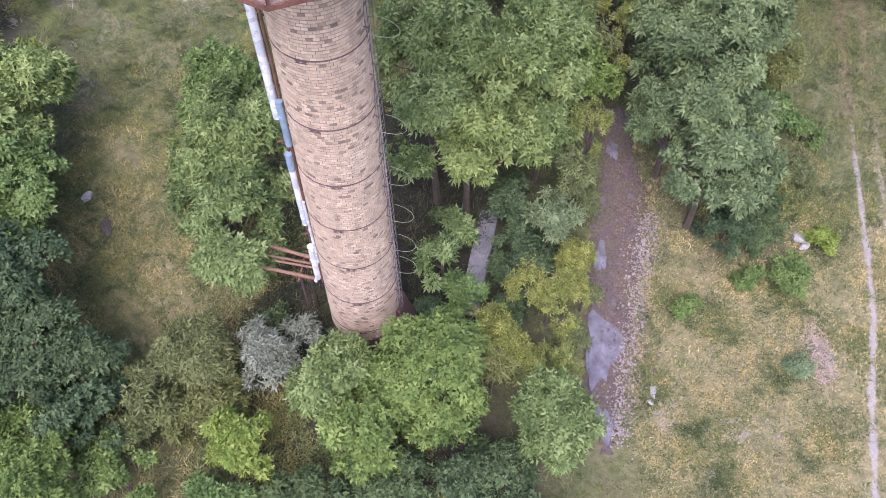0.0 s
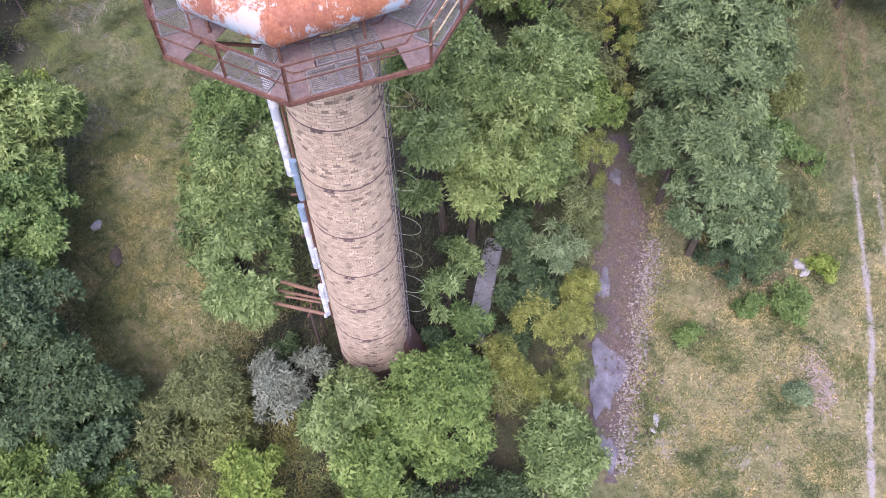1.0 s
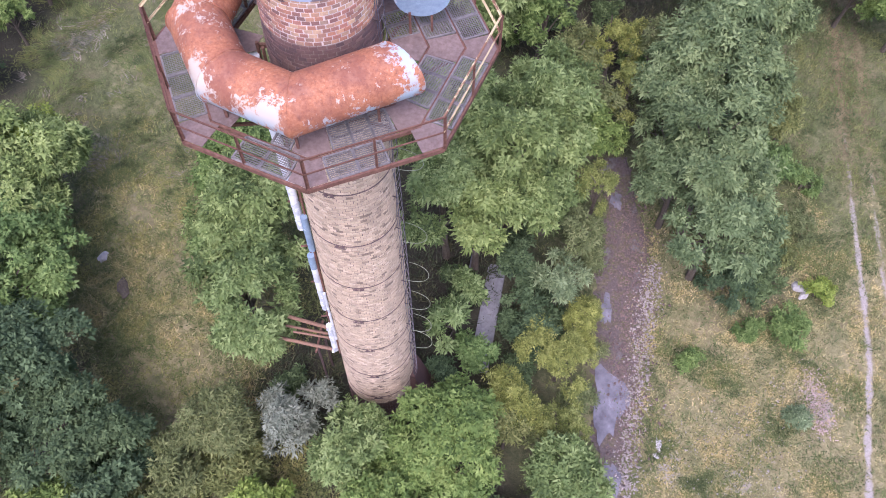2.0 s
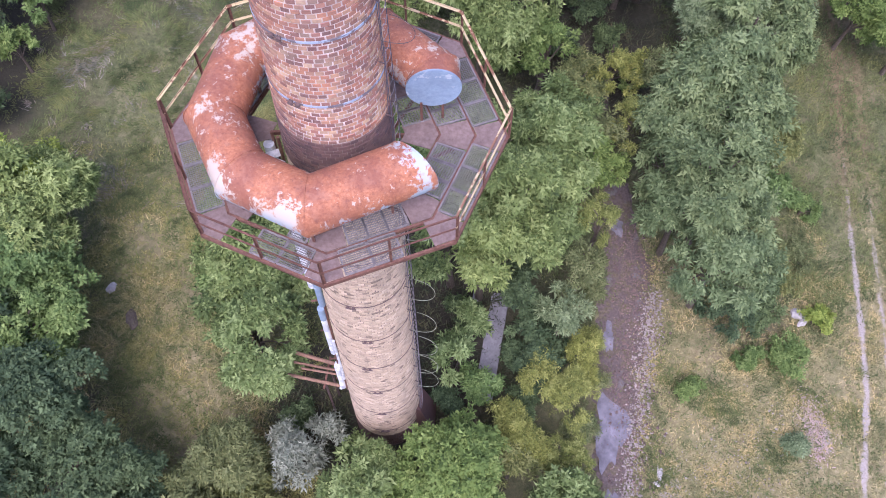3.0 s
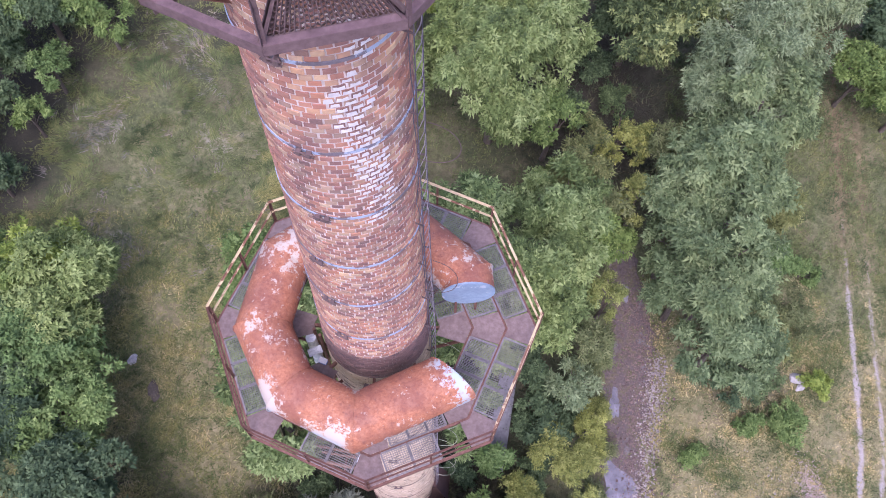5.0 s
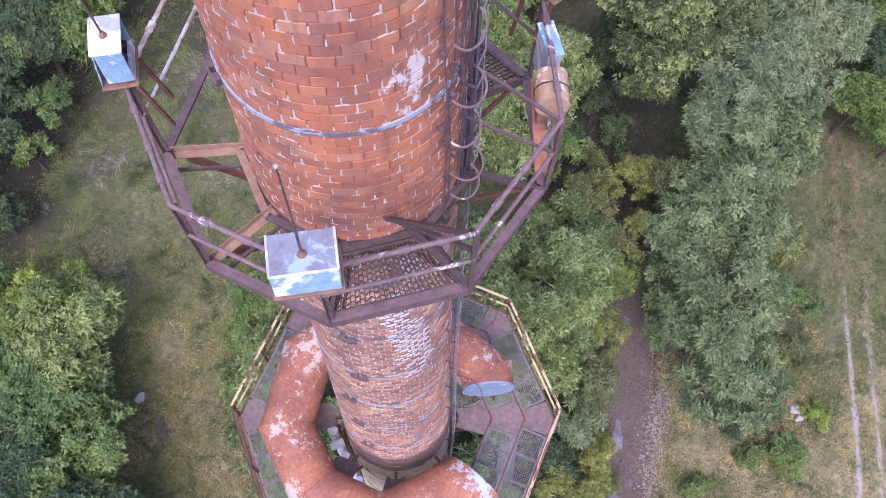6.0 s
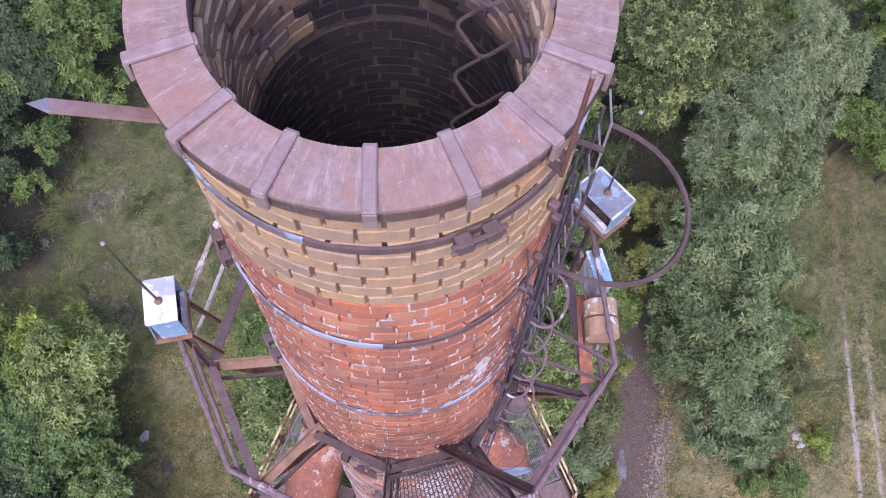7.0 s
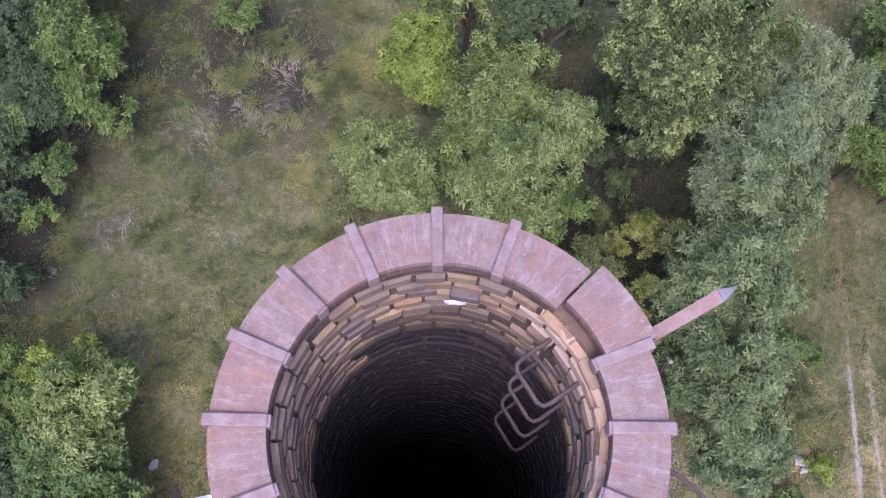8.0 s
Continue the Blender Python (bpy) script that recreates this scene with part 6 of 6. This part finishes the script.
for (x0, y0), (x1, y1), z, rad_ in (((-2.0, -0.22), (-4.75, 0.45), 5.4, 0.09), ((-2.1, 0.35), (-4.1, 0.75), 5.45, 0.06), ((-2.15, 0.6), (-4.5, 1.12), 5.35, 0.07), ((-2.35, 0.92), (-4.4, 1.57), 5.45, 0.10)):
    part("pipe", tube([(x0, y0, z), (x1, y1, z + 0.02)], rad_, 10), M_RUST_BROWN, bridge)
part("flange", tube([(-2.02, -0.22, 5.4), (-2.12, -0.195, 5.4)], 0.17, 12), M_WHITE, bridge, "white pipe elbow")
part("flange", tube([(-2.30, 0.90, 5.45), (-2.42, 0.94, 5.45)], 0.17, 12), M_WHITE, bridge, "white pipe elbow")
for x, y in ((-2.9, 0.05), (-2.75, 1.05)):
    part("trestle_post", add_bar(bmesh.new(), (x, y, gz(x, y) - 0.1), (x, y, 5.35), 0.10, 0.10), M_IRON_DARK, bridge)
part("cross_bar", add_bar(bmesh.new(), (-2.95, -0.3, 5.28), (-2.70, 1.4, 5.28), 0.09, 0.08), M_RUST, bridge)

# soot door at the foot
foot = thing("foot_buttress", "low soot-stained brick buttress at the foot of the chimney, darkened for shade", "buttress", (*pol(1.85, 352, gz(1.8, -0.2) - 0.1)[:2], gz(1.8, -0.2) - 0.1), rz=352)
bm = bmesh.new()
vs = [bm.verts.new(p) for p in ((-0.3, -0.75, 0), (0.75, -0.75, 0), (0.75, 0.75, 0), (-0.3, 0.75, 0), (-0.3, -0.6, 3.4), (0.05, -0.6, 3.1), (0.05, 0.6, 3.1), (-0.3, 0.6, 3.4))]
for q in ((0, 1, 5, 4), (1, 2, 6, 5), (2, 3, 7, 6), (4, 5, 6, 7), (3, 0, 4, 7), (3, 2, 1, 0)):
    bm.faces.new([vs[i] for i in q])
part("masonry", bm, M_BRICK_DARK, foot)

# ---------------------------------------------------------------- things on the ground
slab = thing("concrete_slab", "long narrow grey concrete slab between bushes", "slab", (5.85, 3.7, gz(5.85, 3.7) + 0.05), rz=-12)
part("slab_body", box((1.05, 6.6, 0.30), None, 0.03), M_CONCRETE, slab)
kerb = thing("concrete_kerb", "low mossy concrete kerb beside the slab", "kerb", (4.95, 6.2, gz(4.95, 6.2) + 0.10), rz=-12)
part("kerb_body", box((0.35, 2.6, 0.40), None, 0.03), M_CONCRETE, kerb)


def stone(seed, x, y, size, label, material, name="stone", group="loose stones"):
    rs = np.random.default_rng(seed)
    bm = bmesh.new()
    bmesh.ops.create_icosphere(bm, subdivisions=2, radius=size / 2)
    for v in bm.verts:
        v.co *= 1 + 0.55 * noise.noise(v.co * (3 / size) + Vector((seed, 0, 0))) + 0.2 * noise.noise(v.co * (9 / size))
        v.co.z *= 0.5
        v.co.x *= 1.2 + 0.5 * ((seed * 7) % 3) / 3
        v.co.y *= 0.8
    ob = part(name, bm, material, None, "", pose(x, y, gz(x, y) + size * 0.14, 0, 0, (seed * 53) % 180))
    return tagged(ob, label, name, group)


stone(1, -16.0, 7.45, 0.55, "pale grey boulder lying in the meadow grass", M_STONE)
stone(2, -14.6, 5.55, 0.80, "dark weathered tree stump or stone in grass", M_BARK)
stone(3, 23.9, 5.4, 0.85, "pale grey boulder beside bushes near the track", M_STONE)
stone(4, 24.05, 4.9, 0.5, "pale grey boulder beside bushes near the track", M_STONE)
stone(5, 14.6, -3.5, 0.45, "pale lump of concrete at the rubble's edge", M_STONE)
stone(6, 14.4, -4.1, 0.35, "pale lump of concrete at the rubble's edge", M_STONE)


def scatter_stones(name, n, seed, line, spread, size, material, label):
    rs = np.random.default_rng(seed)
    xs, ys = (np.array(v) for v in zip(*line))
    s = np.concatenate([[0], np.cumsum(np.hypot(np.diff(xs), np.diff(ys)))])
    t = rs.uniform(0, s[-1], n)
    px, py = np.interp(t, s, xs) + rs.normal(0, spread, n), np.interp(t, s, ys) + rs.normal(0, spread, n)
    sz = rs.uniform(*size, n) * np.where(rs.random(n) < 0.1, 1.8, 1.0)
    base = np.array([(1, 0, 0), (0, 1, 0), (-1, 0, 0), (0, -1, 0), (0, 0, 0.8), (0, 0, -0.5)])
    tri = np.array([(0, 1, 4), (1, 2, 4), (2, 3, 4), (3, 0, 4), (1, 0, 5), (2, 1, 5), (3, 2, 5), (0, 3, 5)])
    V = base[None] * sz[:, None, None] * rs.uniform(0.5, 1.2, (n, 6, 1))
    a = rs.uniform(0, 6.28, n)
    c, sn = np.cos(a)[:, None], np.sin(a)[:, None]
    V = np.stack([V[..., 0] * c - V[..., 1] * sn, V[..., 0] * sn + V[..., 1] * c, V[..., 2]], -1)
    V += np.stack([px, py, ground_z(px, py) + 0.06], -1)[:, None]
    F = (tri[None] + 6 * np.arange(n)[:, None, None]).reshape(-1, 3)
    ob = link_part(name, mesh_of(name, V.reshape(-1, 3), F), material)
    return tagged(ob, label, "rubble", kind="stuff")


scatter_stones("rubble", 1900, 51, [(15.6, 7), (14.9, 4), (14.2, 1), (13.5, -1.5), (12.9, -4), (12.6, -6)], 0.36, (0.02, 0.085), M_RUBBLE, "broken bricks and pale stones along the wet path")
scatter_stones("brick_rubble", 3000, 52, [(14.4, 11), (14.7, 8), (14.3, 5), (13.9, 2), (13.4, -1), (12.9, -4)], 0.75, (0.02, 0.08), M_RUBBLE_RED, "reddish brick rubble over the old path")
scatter_stones("gravel", 900, 53, [(15, -3), (18, -6), (20, -2), (23.5, -1)], 1.3, (0.02, 0.055), M_RUBBLE, "scattered pale stones in the dry meadow")
scatter_stones("brick_chips", 900, 54, [(23.4, 0.4), (23.7, -1.2), (23.6, -2.8)], 0.42, (0.02, 0.06), M_CHIPS, "heap of pinkish brick chips in the meadow")
scatter_stones("mortar_crumbs", 700, 55, [(13.2, 1.6), (12.9, -0.6), (12.2, -3.0)], 0.42, (0.015, 0.05), M_RUBBLE_RED, "dark crumbs of brick on the wet concrete")



def tufts(name, n, seed, area, tall, material, label, keep, lodged=0.0):
    """Grass tufts of a few bent blades each; lodged: how far wind has laid them one way."""
    rs = np.random.default_rng(seed)
    x, y = rs.uniform(area[0], area[1], n), rs.uniform(area[2], area[3], n)
    clump = 0.5 + 0.5 * np.sin(0.9 * x + 1.7 * np.sin(0.5 * y)) * np.sin(0.8 * y + 1.3 * np.sin(0.6 * x))
    ok = keep(x, y) & (rs.random(n) < (0.12 + 0.88 * clump ** 1.2) * np.clip((y + 27) / 14, 0, 1))
    x, y = x[ok], y[ok]
    n = len(x)
    z = ground_z(x, y)
    V = []
    for b_ in range(5):
        a = rs.uniform(0, 6.28, n)
        if lodged:
            a = 2.2 * np.sin(0.55 * x + np.sin(0.4 * y)) + 2.0 * np.sin(0.6 * y + 1.2 * np.sin(0.5 * x)) + rs.normal(0, 0.45, n)
        h = tall * rs.uniform(0.5, 1.3, n)
        lean = h * rs.uniform(0.5, 1.6, n) * (1 + lodged)
        w = 0.018 + 0.022 * rs.random(n)
        cx, sy = np.cos(a), np.sin(a)
        p = np.stack([x + rs.normal(0, 0.12, n), y + rs.normal(0, 0.12, n), z], -1)
        sd = np.stack([-sy * w, cx * w, 0 * w], -1)
        t_ = p + np.stack([cx * lean, sy * lean, h * 0.75], -1)
        V.append(np.stack([p - sd, p + sd, t_], 1))
    V = np.concatenate(V).reshape(-1, 3)
    ob = link_part(name, mesh_of(name, V, np.arange(len(V)).reshape(-1, 3)), material)
    return tagged(ob, label, "grass", kind="stuff")


def open_ground(x, y):
    strip = line_distance(x, y, [(p[0], p[1]) for p in WET_PATH]) > 0.75 + 0.45 * np.sin(1.9 * y) * np.sin(0.7 * y + 1)
    track = np.minimum(line_distance(x, y, TRACK), line_distance(x, y, [(p[0] + 1.35, p[1]) for p in TRACK])) > np.where(y < 12, 0.26 + 0.10 * np.sin(2.7 * y) * np.sin(1.1 * y), 0.12)
    wooded = np.maximum(soft_blob(x, y, 13, 25, 7, 9), soft_blob(x, y, 3, 6, 6, 11)) > 0.6
    shaded = soft_blob(x, y, -3.6, -0.3, 4.4, 4.0) > 0.7
    return strip & track & (np.hypot(x, y) > 2.2) & ~wooded & ~shaded


tufts("grass", 75000, 61, (13.5, 36, -26, 22), 0.15, M_STRAW, "dry straw-coloured meadow grass", lambda x, y: open_ground(x, y) & (y < 9 + 2.5 * np.sin(1.3 * x) + 1.5 * np.sin(3.1 * x + y)))
tufts("grass", 26000, 67, (18, 36, 6, 44), 0.20, M_GRASS, "dull green grass along the far track", lambda x, y: open_ground(x, y))
tufts("grass", 70000, 62, (-26, 4, -20, 17), 0.20, M_GRASS_DULL, "dull green and straw meadow grass", lambda x, y: open_ground(x, y))
tufts("grass", 95000, 63, (-34, 36, -26, 46), 0.20, M_GRASS, "tufts of green meadow grass", lambda x, y: open_ground(x, y))

tufts("grass", 16000, 64, (14, 27, -13, 12), 0.26, M_GRASS, "low green weeds among dry meadow grass", lambda x, y: open_ground(x, y) & (np.sin(1.1 * x + 2 * np.sin(0.7 * y)) + np.sin(0.9 * y + 1.5 * np.sin(0.8 * x)) + 0.6 * np.sin(5.1 * x + 3 * y) * np.sin(4.3 * y - 2 * x) > 0.65))
tufts("grass", 34000, 65, (-24, -5, -10, 40), 0.30, M_STRAW, "patches of tall dry meadow grass", lambda x, y: open_ground(x, y) & (np.sin(0.7 * x + 2 * np.sin(0.5 * y)) + np.sin(0.6 * y + 1.5 * np.sin(0.6 * x)) + 0.5 * np.sin(4.1 * x + 2 * y) * np.sin(3.7 * y) > np.where(y < 12, 0.1, 9.0)))


def thick(x, y, level):
    """Uneven patches, a metre or two across."""
    return np.sin(1.3 * x + 2 * np.sin(0.9 * y)) + np.sin(1.1 * y + 1.7 * np.sin(1.2 * x)) + 0.7 * np.sin(3.7 * x + 2 * y) * np.sin(4.3 * y - x) > level


def withered(x, y):
    spots = [soft_blob(x, y, *s_) for s_ in ((-19.6, 23.6, 2.2, 2.0), (-13.8, 29.6, 1.8, 2.4), (-10.3, 30.8, 2.4, 1.6), (-7.6, 33.0, 1.6, 1.8), (-14.0, 26.6, 2.0, 1.4), (-18.3, 14.8, 2.6, 1.8), (-1.0, 36.6, 1.6, 1.4))]
    return np.max(spots, axis=0) > 0.35 + 0.5 * np.sin(2.9 * x + y) * np.sin(2.3 * y)


tufts("grass", 24000, 71, (-9.5, 1, 16, 42), 0.22, M_GRASS_DULL, "straw-dry tufts of grass laid by wind", lambda x, y: open_ground(x, y) & (x > -7.5 + 0.25 * (y - 24) + 1.2 * np.sin(0.9 * y)) & thick(x, y, -0.7), 0.7)
tufts("grass", 30000, 72, (-23, 0, 12, 42), 0.26, M_GRASS, "dull green tufts of grass laid by wind", lambda x, y: open_ground(x, y) & thick(y, x, 0.1), 0.5)
tufts("grass", 9000, 73, (-23, 1, 12, 40), 0.24, M_GRASS_DEAD, "grey withered grass in matted patches", lambda x, y: open_ground(x, y) & withered(x, y) & thick(x, y, -0.6), 0.9)
tufts("brushwood", 16000, 66, (-9, 21, -8, 36), 0.42, M_BRUSH_SHADE, "sparse brushwood under the trees, coloured dark for shade", lambda x, y: (np.maximum(soft_blob(x, y, 13, 25, 7, 9), soft_blob(x, y, 3, 6, 6, 11)) > 0.5) & (np.hypot(x, y) > 2.2))
tufts("brushwood", 2200, 68, (-8, 0, -5, 5), 0.40, M_BRUSH_SHADE, "sparse brushwood at the chimney's foot, coloured dark for shade", lambda x, y: (soft_blob(x, y, -3.6, -0.3, 4.4, 4.0) > 0.6) & (np.hypot(x, y) > 2.2))


def puddle(x, y, rx, ry, turn, seed):
    """A shallow puddle with a ragged shore."""
    rs = np.random.default_rng(seed)
    bm = bmesh.new()
    n = 36
    wob = [1 + 0.18 * math.sin(3 * a + seed) + 0.12 * math.sin(7 * a + 2 * seed) + 0.06 * rs.normal() for a in (2 * math.pi * i / n for i in range(n))]
    bm.faces.new([bm.verts.new((rx * wob[i] * math.cos(2 * math.pi * i / n), ry * wob[i] * math.sin(2 * math.pi * i / n), 0)) for i in range(n)])
    sx, sy = gz(x + 0.5, y) - gz(x - 0.5, y), gz(x, y + 0.5) - gz(x, y - 0.5)
    ob = part("puddle", bm, M_WATER, None, "", Matrix.Translation((x, y, gz(x, y) + 0.085)) @ Matrix.Rotation(math.atan(sy), 4, "X") @ Matrix.Rotation(-math.atan(sx), 4, "Y") @ Matrix.Rotation(radians(turn), 4, "Z"))
    return tagged(ob, "shallow still puddle on the broken concrete path", "puddle", "puddles")


puddle(12.25, -0.9, 0.90, 2.3, -13, 1)
tufts("weeds", 900, 69, (11.5, 16, -6, 12), 0.20, M_GRASS, "weeds growing through the broken path", lambda x, y: (line_distance(x, y, [(p[0], p[1]) for p in WET_PATH]) < 1.2) & (np.sin(1.7 * x + y) * np.sin(1.3 * y - 0.7 * x) > 0.25))
puddle(12.6, 4.2, 0.30, 0.95, -10, 3)
puddle(13.85, 11.0, 0.35, 0.55, 0, 5)
puddle(11.95, -5.3, 0.42, 0.95, 6, 7)

# ---------------------------------------------------------------- true size of the whole place
for ob in list(scene.objects):
    if ob.parent is None and ob.type in {"MESH", "EMPTY"}:
        ob.matrix_basis = Matrix.Scale(SIZE, 4) @ ob.matrix_basis
